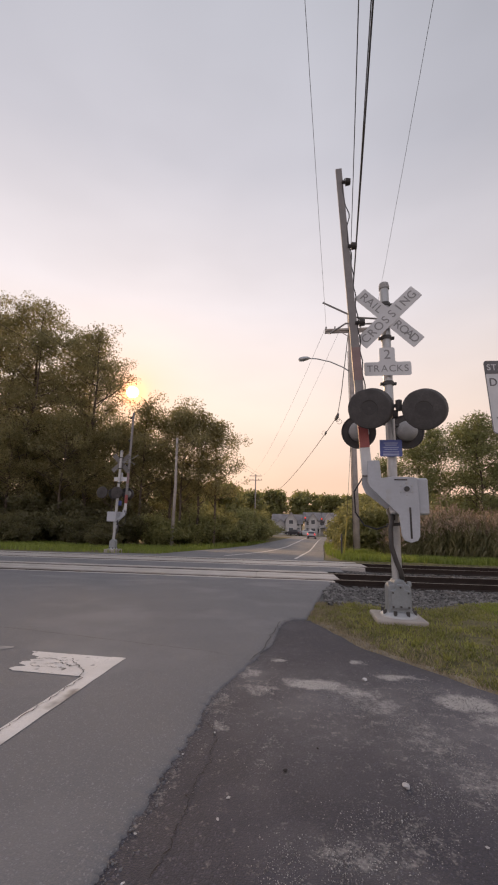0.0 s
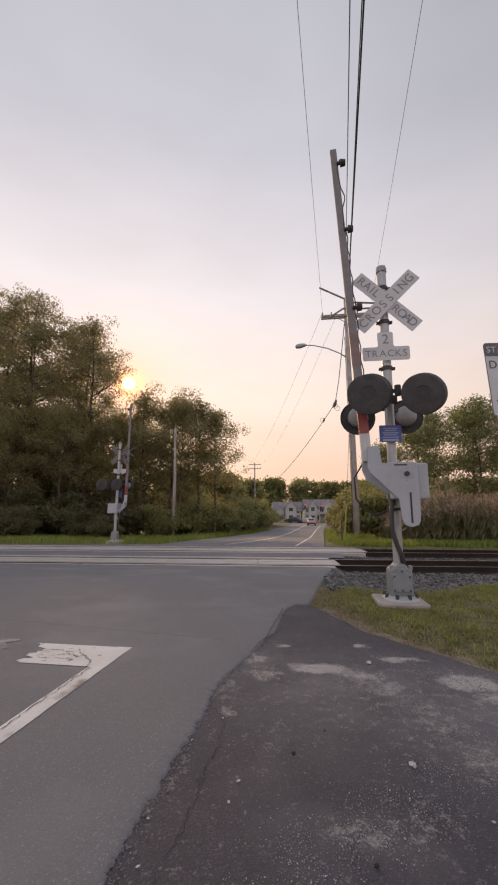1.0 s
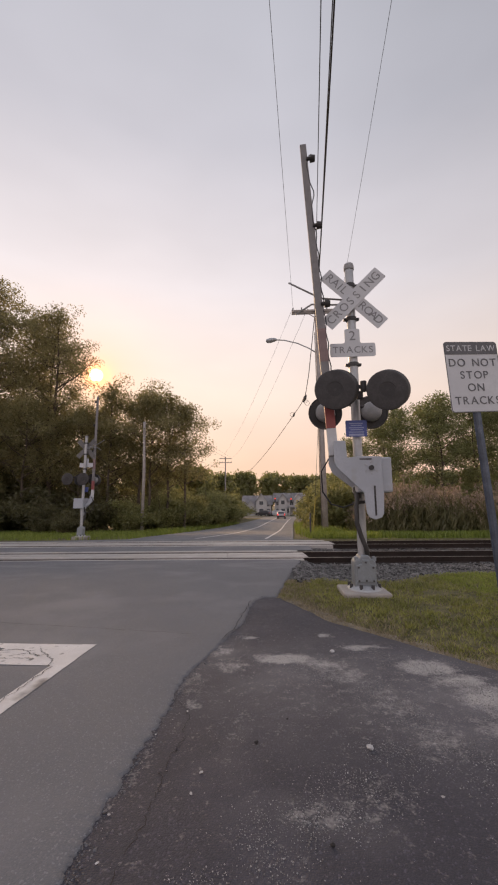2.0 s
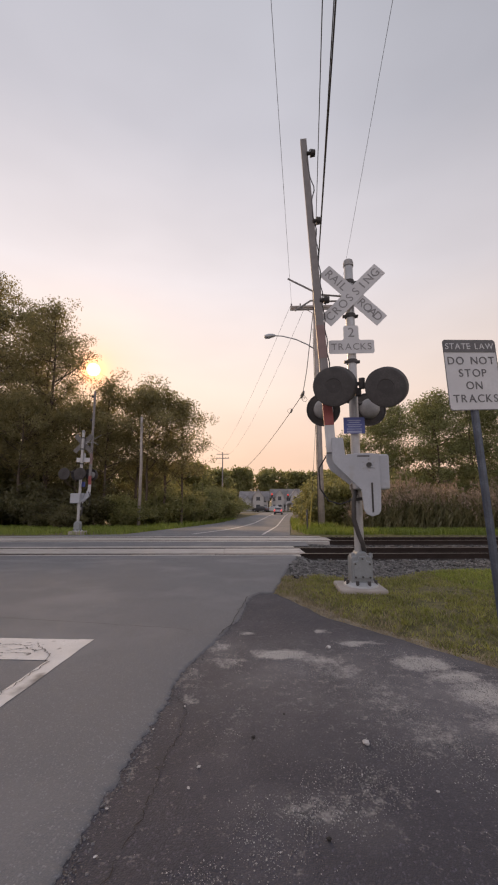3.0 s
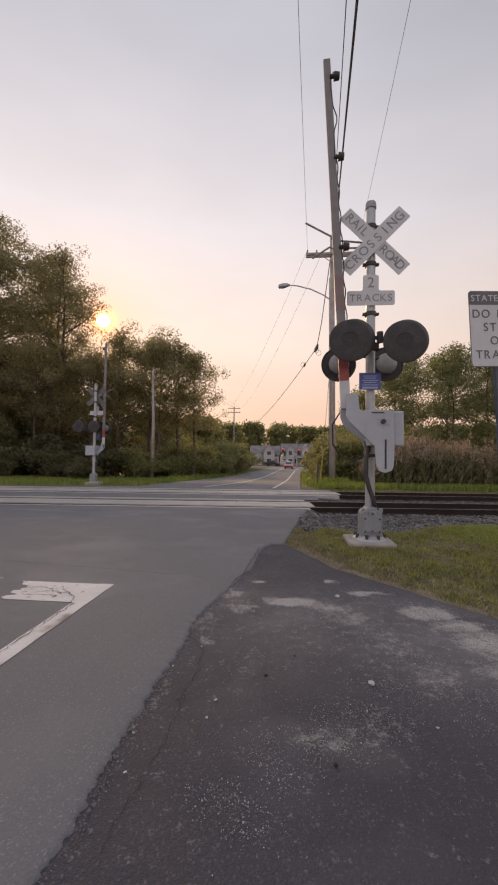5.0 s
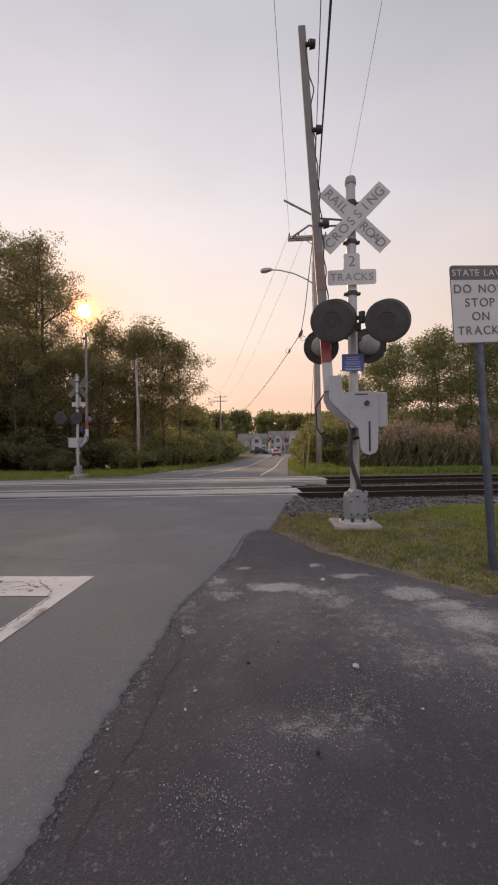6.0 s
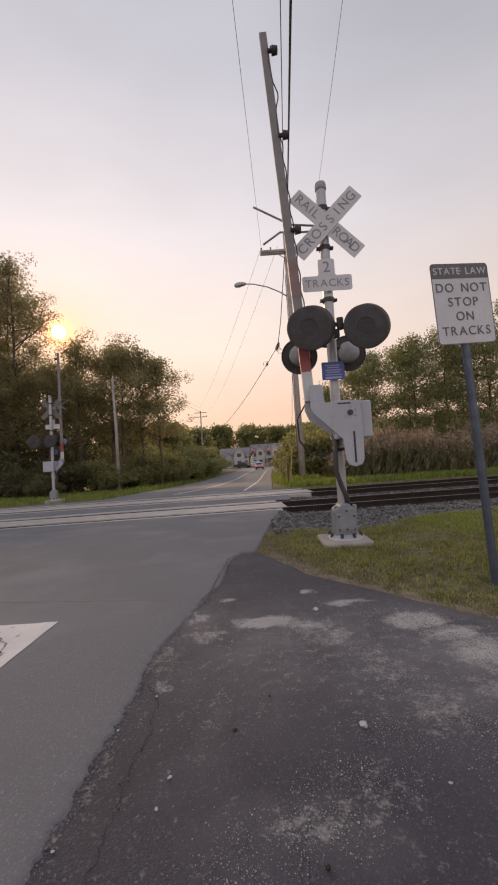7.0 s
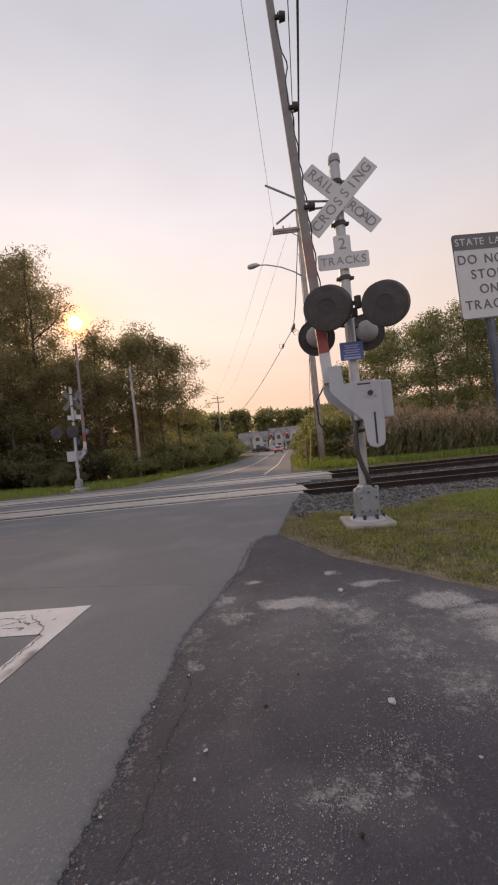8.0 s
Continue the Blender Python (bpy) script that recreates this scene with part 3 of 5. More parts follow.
for yc, x_end in TRACKS:
    crossing = empty("crossing_surface", pose(0, yc, 0, 0, 0, TURNED), "pale concrete panels between and beside the rails", "level crossing", "crossing surfaces", "structure")
    zt = h(13)
    # black strips added to widen the dark lines of the rail grooves
    for y0, y1 in ((-0.93, -0.80), (-0.70, -0.57), (0.57, 0.70), (0.80, 0.93)):
        part("groove_strip", box(bmesh.new(), x_end - 21.9, x_end - 0.1, y0, y1, zt - 0.2, zt - 0.03, 0.01), TYRE, crossing, "black strip in the groove beside the rail")
    for y0, y1 in ((-1.2, -0.95), (-0.55, -0.03), (0.03, 0.55), (0.95, 1.2)):
        bm = bmesh.new()
        box(bm, 0.004, 2.436, y0, y1, zt - 0.2, zt + 0.004, 0.012)
        panel = part("panel", bm, PANELTOP, crossing)
        out = 0.22 * (y0 > -0.7) - 0.12 * (y0 > 0.8)
        panel.location = (x_end - 2.44 + out, 0, 0)
        for i in range(1, 8):
            o = new("panel", panel.data)
            o.parent = crossing
            o.location = (x_end - 2.44 * (i + 1) + out, 0, 0.004 * math.sin(i * 5.1 + y0 * 3))
sheet("road_between", lambda y: list(np.linspace(-22, 1.5, 12)), [13.92, 14.7, 15.53], lambda x, y: h(13) + 0.0, ROAD, skew=full_skew, label="asphalt strip between the two railway tracks", category="road")
sheet("crossing_bed", lambda y: list(np.linspace(-22, 0.9, 6)), [11.4, 13, 15, 18.0], lambda x, y: h(13) - 0.19, BALLAST, skew=full_skew, label="dark bed in the rail grooves of the crossing", category="road")


def bed_z(x, y):
    z0 = h(ballast_front(x)) + 0.0
    top = h(13) - 0.195
    z = z0 + (top - z0) * min(1, max(0, (y - ballast_front(x)) / 2.6))
    if y < 11.45:
        z = max(z, h(y) - 0.02 - 0.3 * max(0, x - edge(y)))
    elif y < 18:
        z = max(z, h(13) - 0.10 - 0.35 * max(0, x - (1.05 if y < 14.2 else 2.3)))
        z = min(z, h(13) - 0.10)
    return z if y < 18 + SLANT * x else top - (y - 18 - SLANT * x) * 0.05


sheet("ballast_bed", lambda y: [(edge(y) - 0.06 if y < 11.3 else 0.86) + 40 * (k / 30) ** 1.8 for k in range(31)],
      list(np.arange(6.9, 20.6, 0.3)), lambda x, y: bed_z(x, y) if y > ballast_front(x) - 0.1 else ground_z(x, y) - 0.03, BALLAST,
      label="grey crushed stone bed under the tracks", category="ballast")


def stones(name, pts, size, material, label, category, seed):
    r = np.random.default_rng(seed)
    base = np.array([(1, 0, 0), (-1, 0, 0), (0, 1, 0), (0, -1, 0), (0, 0, 1), (0, 0, -1)], float)
    fc = np.array([(0, 2, 4), (2, 1, 4), (1, 3, 4), (3, 0, 4), (2, 0, 5), (1, 2, 5), (3, 1, 5), (0, 3, 5)])
    n = len(pts)
    s = size * r.lognormal(0, 0.35, n)
    q = r.normal(size=(n, 3, 3))
    q, _ = np.linalg.qr(q)
    v = base[None] * r.uniform(0.55, 1.2, (n, 6, 1)) * s[:, None, None]
    v = np.einsum("nij,nkj->nki", q, v)
    v[:, :, 2] *= 0.7
    v += np.asarray(pts)[:, None, :]
    f = (np.arange(n)[:, None, None] * 6 + fc[None]).reshape(-1, 3)
    return tagged(np_mesh(name, v.reshape(-1, 3), f, material), label, category, "", "stuff")


pts = []
while len(pts) < 24000:
    x = 0.6 + 13.5 * RNG.random() ** 1.5
    y = 6.8 + RNG.random() * 5.3 + SLANT * x * 0.6
    if y < ballast_front(x) + RNG.normal(0, 0.18) or x < edge(min(y, 11)) + 0.05 or (abs(x - 1.48) < 0.45 and y < 6.5):
        continue
    pts.append((x, y, bed_z(x, y) + 0.012))
for i in range(9000):
    x = 1.2 + 16 * RNG.random() ** 1.3
    y = 13.5 + RNG.random() * 5.4 + SLANT * x
    if x > 2.4 or y < 15.3:
        pts.append((x, y, bed_z(x, y) + 0.01))
stones("ballast_stones", pts, 0.034, STONE, "loose grey crushed stones beside the rails", "gravel", 3)


# ---- crossing signal ----
def disc_lamp(parent, x, y, z, face):
    """A flasher: a black background disc with hood, lens and housing. face -1 looks towards -y."""
    bm = bmesh.new()
    n = 40
    rim = []
    depth, aim = (0.13, 0.60) if face < 0 else (0.03, 0.0)
    for yy, r in ((0.02 * face, 0.0), (0.017 * face, 0.13), (0.006 * face, 0.25), (0.0, 0.28), (0.012 * -face, 0.292), (depth * -face, 0.292), (depth * -face, 0.275), (0.02 * -face, 0.262), (0.02 * -face, 0.0)):
        cx, cz = x + aim * max(0.0, yy), z + aim * 0.75 * max(0.0, yy)
        rim.append([bm.verts.new((cx + r * math.cos(2 * math.pi * k / n), y + yy, cz + r * math.sin(2 * math.pi * k / n))) for k in range(n)] if r else [bm.verts.new((cx, y + yy, cz))])
    for a, b in zip(rim, rim[1:]):
        for k in range(n):
            q = [a[k % len(a)], a[(k + 1) % len(a)], b[(k + 1) % len(b)], b[k % len(b)]]
            bm.faces.new(list(dict.fromkeys(q)))
    bmesh.ops.recalc_face_normals(bm, faces=bm.faces[:])
    disc_part = part("background_disc", bm, BLACK, parent, "round matt black background disc")
    bm = bmesh.new()
    tube(bm, [(x, y + face * 0.005, z), (x, y + face * 0.0195, z)], 0.10, 28)
    part("lens", bm, LENS, disc_part, "unlit dark red lens")
    bm = bmesh.new()
    inner, outer = [], []
    for k in range(25):
        a = radians(-25 + 230 * k / 24)
        reach = 0.0195
        inner.append([bm.verts.new((x + 0.110 * math.cos(a), y + face * d, z + 0.110 * math.sin(a))) for d in (0.0, reach)])
        outer.append([bm.verts.new((x + 0.116 * math.cos(a), y + face * d, z + 0.116 * math.sin(a))) for d in (0.0, reach)])
    for i in range(24):
        for w in (inner, outer):
            bm.faces.new((w[i][0], w[i + 1][0], w[i + 1][1], w[i][1]))
        bm.faces.new((inner[i][1], inner[i + 1][1], outer[i + 1][1], outer[i][1]))
    part("hood", bm, BLACK, disc_part, "black visor over the lens", smooth=True)
    bm = bmesh.new()
    tube(bm, [(x, y - face * 0.03, z), (x, y - face * 0.10, z), (x, y - face * 0.17, z), (x, y - face * 0.20, z)], [0.17, 0.17, 0.14, 0.06], 24)
    part("lamp_housing", bm, HOUSING, disc_part, "dull grey lamp housing", smooth=True)
    return disc_part


def make_signal(m, tip=-0.69):
    """Mast at the origin, crossbuck towards -y, gate arm on the -x side."""
    sg = empty("crossing_signal", m, "silver railroad crossing signal mast with raised gate arm on concrete pad", "crossing signal", "crossing signals")
    bm = bmesh.new()
    box(bm, -0.34, 0.30, -0.33, 0.33, -0.15, 0.08, 0.02)
    part("foundation_pad", bm, CONCRETE, sg, "weathered square concrete pad")
    bm = bmesh.new()
    slab(bm, [(-0.155, 0.12), (0.155, 0.12), (0.15, 0.2), (0.15, 0.43), (0.145, 0.47), (0.12, 0.50), (0.085, 0.505), (0.07, 0.54), (0.045, 0.56), (-0.045, 0.56), (-0.07, 0.54), (-0.085, 0.505), (-0.12, 0.50), (-0.145, 0.47), (-0.15, 0.43), (-0.15, 0.2)], -0.14, 0.14, 0.02)
    base = part("junction_base", bm, BASEPAINT, sg, "cast silver junction box base")
    bm = bmesh.new()
    slab(bm, [(-0.125, 0.19), (0.125, 0.19), (0.125, 0.42), (0.06, 0.44), (0.045, 0.50), (-0.045, 0.50), (-0.06, 0.44), (-0.125, 0.42)], -0.168, -0.13, 0.012)
    part("cover", bm, BASEPAINT, base)
    for ex in (-0.14, 0.11):
        part("lid_ear", box(bmesh.new(), ex, ex + 0.05, -0.12, -0.05, 0.47, 0.535, 0.012), BASEPAINT, base)
    for bx, bz in ((0, 0.465), (0, 0.22), (-0.10, 0.215), (0.10, 0.215), (-0.10, 0.395), (0.10, 0.395)):
        part("bolt", tube(bmesh.new(), [(bx, -0.185, bz), (bx, -0.15, bz)], 0.014, 6), RUBBER, base)
    bm = bmesh.new()
    tube(bm, [(0, 0, 0.07), (0, 0, 0.10), (0, 0, 0.14)], [0.25, 0.24, 0.19], 24)
    part("flange", bm, GALV, base)
    for k in range(8):
        a = radians(45 * k + 22)
        part("anchor_nut", tube(bmesh.new(), [(0.21 * math.cos(a), 0.21 * math.sin(a), 0.1), (0.21 * math.cos(a), 0.21 * math.sin(a), 0.165)], 0.024, 6), RUBBER, base)
    bm = bmesh.new()
    tube(bm, [(0, 0, 0.5), (0, 0, 5.05)], 0.068, 24, False)
    part("mast", bm, GALV, sg, "round silver steel mast", smooth=True)
    part("mast_cap", tube(bmesh.new(), [(0, 0, 5.0), (0, 0, 5.06), (0, 0, 5.10), (0, 0, 5.12)], [0.08, 0.08, 0.07, 0.03], 24), HOUSING, sg, "grey domed mast cap")
    for z in (4.15, 3.40, 4.72):
        bm = bmesh.new()
        tube(bm, [(0, 0, z - 0.03), (0, 0, z + 0.03)], 0.082, 20)
        box(bm, -0.12, 0.12, -0.03, 0.03, z - 0.018, z + 0.018, 0.006)
        part("clamp", bm, RUBBER, sg)
    # crossbuck
    for sgn, word in ((-1, None), (1, None)):
        mm = Matrix.Translation((0.03, -0.105 - 0.012 * (sgn > 0), 4.45)) @ pose(0, 0, 0, 0, 45 * -sgn, 0)
        bm = bmesh.new()
        slab(bm, rounded(1.22, 0.229, 0.012), -0.004, 0.004)
        bm.transform(mm)
        blade = part("crossbuck_blade", bm, SIGNWHITE, sg, "white blade with black capital letters")
        bm = bmesh.new()
        slab(bm, rounded(1.216, 0.225, 0.012), 0.0045, 0.008)
        bm.transform(mm)
        part("backing", bm, SIGNBACK, blade, "dull bare metal back")
        face = mm @ Matrix.Translation((0, -0.0055, 0))
        if sgn > 0:
            for ch, u in zip("CROSSING", np.linspace(-0.50, 0.50, 8)):
                letters(ch, 0.185, face @ Matrix.Translation((float(u), 0, 0)), MASTLETTER, blade, "letter")
        else:
            for ch, u in zip("RAIL", (-0.50, -0.385, -0.29, -0.20)):
                letters(ch, 0.185, face @ Matrix.Translation((u, 0, 0)), MASTLETTER, blade, "letter")
            for ch, u in zip("ROAD", (0.19, 0.305, 0.41, 0.515)):
                letters(ch, 0.185, face @ Matrix.Translation((u, 0, 0)), MASTLETTER, blade, "letter")
    # track count sign, an inverted T
    w, hh, x0 = 0.69, 0.215, -0.02
    out = [(x0 - w / 2, 3.50), (x0 + w / 2, 3.50), (x0 + w / 2, 3.50 + hh), (x0 + 0.115, 3.50 + hh), (x0 + 0.115, 3.95), (x0 - 0.115, 3.95), (x0 - 0.115, 3.50 + hh), (x0 - w / 2, 3.50 + hh)]
    bm = bmesh.new()
    slab(bm, out, -0.104, -0.096)
    es = [e for e in bm.edges if abs(e.verts[0].co.y - e.verts[1].co.y) > 0.004]
    bmesh.ops.bevel(bm, geom=es, offset=0.03, segments=3, affect="EDGES", profile=0.5)
    count = part("track_count_sign", bm, SIGNWHITE, sg, "white inverted-T sign with black numeral and word")
    letters("2", 0.215, Matrix.Translation((x0, -0.1055, 3.83)), MASTLETTER, count)
    letters("TRACKS", 0.15, Matrix.Translation((x0, -0.1055, 3.605)), MASTLETTER, count, spacing=1.12)
    # flashers
    zl = 2.86
    bm = bmesh.new()
    tube(bm, [(-0.40, -0.34, zl + 0.02), (0, -0.30, zl + 0.10), (0.40, -0.34, zl + 0.02)], 0.028, 10)
    tube(bm, [(0, -0.30, zl + 0.10), (0, 0.72, zl + 0.10)], 0.026, 10)
    tube(bm, [(-0.38, 0.75, zl + 0.04), (0, 0.72, zl + 0.10), (0.42, 0.75, zl + 0.04)], 0.028, 10)
    tube(bm, [(0.06, -0.33, zl + 0.02), (0.06, -0.33, zl + 0.17)], 0.045, 12)
    part("lamp_crossarm", bm, BLACK, sg, "black pipe crossarm with junction bracket")
    bm = bmesh.new()
    box(bm, -0.03, 0.05, -0.33, -0.24, zl - 0.08, zl + 0.03, 0.012)
    part("lamp_bracket", bm, BLACK, sg)
    disc_lamp(sg, -0.38, -0.50, zl, -1)
    disc_lamp(sg, 0.345, -0.50, zl - 0.02, -1)
    disc_lamp(sg, -0.35, 0.85, zl - 0.02, 1)
    disc_lamp(sg, 0.43, 0.85, zl - 0.02, 1)
    # blue notice
    bm = bmesh.new()
    slab(bm, rounded(0.31, 0.245, 0.012, -0.03, 2.375), -0.125, -0.119)
    note = part("notice_plate", bm, SIGNBLUE, sg, "small blue notice plate with pale lines")
    for z, wd in ((2.45, 0.2), (2.42, 0.16), (2.385, 0.22), (2.355, 0.18), (2.32, 0.22)):
        part("text_bar", box(bmesh.new(), -0.03 - wd / 2, -0.03 + wd / 2, -0.128, -0.1255, z - 0.007, z + 0.007), NOTICETEXT, note)
    part("text_panel", box(bmesh.new(), -0.14, 0.08, -0.128, -0.1255, 2.265, 2.295), NOTICETEXT, note, "pale panel along the lower edge")
    # gate mechanism
    mech_out = [(-0.40, 2.16), (-0.237, 2.16), (-0.217, 1.915), (-0.06, 1.935), (0.10, 1.935), (0.25, 1.925), (0.263, 1.41), (0.25, 1.14), (0.22, 1.085), (0.133, 1.055),
                (0.05, 1.085), (0.02, 1.15), (-0.007, 1.42), (-0.15, 1.56), (-0.377, 1.79), (-0.40, 1.85)]
    bm = bmesh.new()
    slab(bm, mech_out, -0.335, -0.30, 0.006)
    plate = part("gate_support", bm, GREYBOX, sg, "grey steel arm support plate with slot")
    part("slot", box(bmesh.new(), 0.127, 0.152, -0.339, -0.334, 1.11, 1.52), BLACK, plate, "dark vertical slot")
    part("slot", box(bmesh.new(), -0.05, 0.12, -0.339, -0.334, 1.885, 1.902), BLACK, plate, "dark horizontal slot")
    bm = bmesh.new()
    tube(bm, [(0.105, -0.37, 1.77), (0.105, -0.33, 1.77)], 0.034, 16)
    part("pivot_hub", bm, RUBBER, plate, "dark pivot bolt")
    for k in range(6):
        a = radians(60 * k + 30)
        part("bolt", tube(bmesh.new(), [(0.105 + 0.085 * math.cos(a), -0.348, 1.77 + 0.085 * math.sin(a)), (0.105 + 0.085 * math.cos(a), -0.33, 1.77 + 0.085 * math.sin(a))], 0.011, 6), GALV, plate)
    bm = bmesh.new()
    box(bm, -0.08, 0.405, -0.29, 0.16, 1.43, 1.925, 0.025)
    part("gate_mechanism", bm, GREYBOX, sg, "grey steel mechanism box")
    bm = bmesh.new()
    slab(bm, [(-0.44, 2.05), (-0.30, 2.05), (-0.30, 1.8), (-0.05, 1.58), (-0.12, 1.5), (-0.40, 1.72), (-0.45, 1.85)], -0.10, -0.07, 0.005)
    part("rear_support", bm, GREYBOX, sg, "grey rear arm support plate")
    # gate arm, raised and leaning a little
    low, top = Vector((-0.385, -0.19, 1.95)), Vector((tip, -0.15, 7.22))
    d = (top - low).normalized()
    ax = (Vector((1, 0, 0)) - d * d.x).normalized()
    rot = Matrix((ax, d.cross(ax), d)).transposed().to_4x4()
    L = (top - low).length

    def arm_piece(z0, z1, grow=0.0):
        bm = bmesh.new()
        w0, w1 = 0.068 - 0.018 * z0 / L, 0.068 - 0.018 * z1 / L
        r = bmesh.ops.create_cube(bm, size=1)
        for v in r["verts"]:
            ww = (w0 if v.co.z < 0 else w1) + grow
            v.co = Vector((v.co.x * 2 * ww, v.co.y * (0.05 + 2 * grow), z0 if v.co.z < 0 else z1))
        bm.transform(Matrix.Translation(low) @ rot)
        return bm

    arm = part("gate_arm", arm_piece(0, L), ARMWHITE, sg, "tapered raised barrier arm with red and white bands")
    part("red_band", arm_piece(0.42, 0.86, 0.0025), ARMRED, arm, "red reflective band")
    part("red_band", arm_piece(1.45, 1.98, 0.0025), ARMDULL, arm, "dulled red band")
    part("white_band", arm_piece(0.02, 0.415, 0.0025), SIGNWHITE, arm, "white reflective band")
    for f in (0.452, 0.71, 0.945):
        c = low + d * (L * f)
        bm = bmesh.new()
        tube(bm, [c + Vector((0.03, -0.03, 0)), c + Vector((0.10, -0.03, 0))], 0.03, 10)
        tube(bm, [c + Vector((0.09, -0.03, 0.0)), c + Vector((0.17, -0.03, 0.0))], [0.062, 0.05], 16)
        part("arm_lamp", bm, BLACK, arm, "small round red gate lamp")
    bm = bmesh.new()
    pts2 = []
    for i in range(60):
        f = 0.10 + 0.86 * i / 59
        c = low + d * (L * f)
        pts2.append(c + Vector((0.085 - 0.03 * f + 0.012 * math.sin(i * 1.3) + (0.03 * math.sin(f * 40) if f > 0.7 else 0), -0.02, 0)))
    tube(bm, pts2, 0.009, 5)
    part("arm_cable", bm, WIRE, arm, "thin lamp cable along the arm")
    # fork that steadies the raised arm
    # the paler casting grey on the prongs stands in for haze
    for pts3 in ([(-0.03, 0.03, 4.50), (-0.45, 0.05, 4.56), (-0.62, 0.06, 4.66), (-0.97, 0.06, 4.86)], [(-0.03, 0.05, 4.44), (-0.45, 0.10, 4.47), (-0.60, 0.12, 4.50), (-0.86, 0.14, 4.34)]):
        part("fork_prong", tube(bmesh.new(), pts3, 0.015, 8), HOUSING, sg, "grey bent steel prong beside the arm")
    # conduit
    bm = bmesh.new()
    tube(bm, [(-0.02, -0.02, 1.42), (-0.06, -0.13, 1.38), (-0.09, -0.16, 1.25), (-0.09, -0.15, 1.0), (-0.03, -0.13, 0.8), (0.03, -0.11, 0.66), (0.05, -0.08, 0.55)], 0.034, 12)
    part("conduit", bm, RUBBER, sg, "dark flexible cable conduit", smooth=True)
    bm = bmesh.new()
    tube(bm, [(-0.13, -0.10, 1.28), (0.06, -0.10, 1.30)], 0.022, 8)
    tube(bm, [(-0.06, -0.12, 1.36), (-0.06, -0.02, 1.50)], 0.045, 10)
    part("conduit_fitting", bm, RUBBER, sg)
    bm = bmesh.new()
    tube(bm, [(-0.40, -0.05, 2.0), (-0.55, 0.0, 1.75), (-0.54, 0.0, 1.45), (-0.42, 0.0, 1.27), (-0.25, 0.0, 1.22), (-0.1, 0.0, 1.27)], 0.011, 6)
    part("lamp_lead", bm, WIRE, sg, "thin black looping cable")
    return sg


make_signal(pose(1.477, 5.902, 0.0, 0, 0, 0))
make_signal(pose(-9.35, 19.4, -0.24, 0, 0, 180), -0.41)

# ---- do not stop sign ----
SM = pose(2.454, 4.112, -0.1, 0, 0, 10.55) @ pose(0, 0, 0.136, 0, -2.85, 0)
sl = empty("regulatory_sign", SM, "white regulatory sign with black letters on a blue-grey steel post", "road sign")
bm = bmesh.new()
slab(bm, rounded(0.61, 0.765, 0.035, 0, 2.542), -0.030, -0.027)
plate = part("sign_plate", bm, SIGNWHITE, sl, "white sheet with black border")
bm = bmesh.new()
outer, inner = rounded(0.61, 0.765, 0.035, 0, 2.542), rounded(0.594, 0.749, 0.03, 0, 2.542)
a = [bm.verts.new((x, -0.0315, z)) for x, z in outer]
b = [bm.verts.new((x, -0.0315, z)) for x, z in inner]
for i in range(len(a)):
    bm.faces.new((a[i], a[(i + 1) % len(a)], b[(i + 1) % len(a)], b[i]))
part("border", bm, SIGNBLACK, plate)
bm = bmesh.new()
slab(bm, [(-0.297, 2.785), (0.297, 2.785), (0.297, 2.90), (0.28, 2.914), (-0.28, 2.914), (-0.297, 2.90)], -0.0335, -0.031)
part("header_band", bm, SIGNBLACK, plate, "dark band with pale words")
letters("STATE LAW", 0.09, Matrix.Translation((0, -0.0345, 2.848)), SIGNWHITE, plate, spacing=1.08)
for text, z in (("DO NOT", 2.69), ("STOP", 2.555), ("ON", 2.42), ("TRACKS", 2.28)):
    letters(text, 0.118, Matrix.Translation((0, -0.0325, z)), SIGNBLACK, plate, spacing=1.5)
bm = bmesh.new()
prof = [(-0.045, 0.012), (-0.03, 0.012), (-0.018, -0.022), (0.018, -0.022), (0.03, 0.012), (0.045, 0.012), (0.045, 0.018), (0.026, 0.018), (0.014, -0.016), (-0.014, -0.016), (-0.026, 0.018), (-0.045, 0.018)]
lo = [bm.verts.new((x, y, -0.2)) for x, y in prof]
hi = [bm.verts.new((x, y, 2.85)) for x, y in prof]
for i in range(len(prof)):
    bm.faces.new((lo[i], lo[(i + 1) % len(prof)], hi[(i + 1) % len(prof)], hi[i]))
bmesh.ops.recalc_face_normals(bm, faces=bm.faces[:])
part("post", bm, POSTBLUE, sl, "folded steel channel post, scuffed")
for z in (2.25, 2.85):
    part("bolt", tube(bmesh.new(), [(0, -0.04, z), (0, 0.02, z)], 0.009, 6), GALV, sl)


# ---- poles and wires ----
def hang(a, b, sag, n=24):
    a, b = Vector(a), Vector(b)
    return [a.lerp(b, i / n) - Vector((0, 0, sag * 4 * (i / n) * (1 - i / n))) for i in range(n + 1)]


PX, PY = 2.92, 22.4
pole = empty("utility_pole", pose(PX, PY, h(PY)), "weathered grey wooden utility pole with crossarm and street light arm", "utility pole", "utility poles")
part("pole_shaft", tube(bmesh.new(), [(0.06, 0, -0.3), (0.03, 0, 6), (-0.05, 0, 14.2)], [0.175, 0.15, 0.11], 14), WOODPOLE, pole, smooth=True)
for dy in (-0.15, 0.15):
    bm = bmesh.new()
    box(bm, -1.5, 1.4, dy - 0.045, dy + 0.045, 13.1, 13.23, 0.01)
    part("crossarm", bm, WOODPOLE, pole)
for s in (-1, 1):
    part("arm_brace", tube(bmesh.new(), [(-0.02, -0.2, 12.6), (0.75 * s, -0.2, 13.1)], 0.022, 6), WOODPOLE, pole)
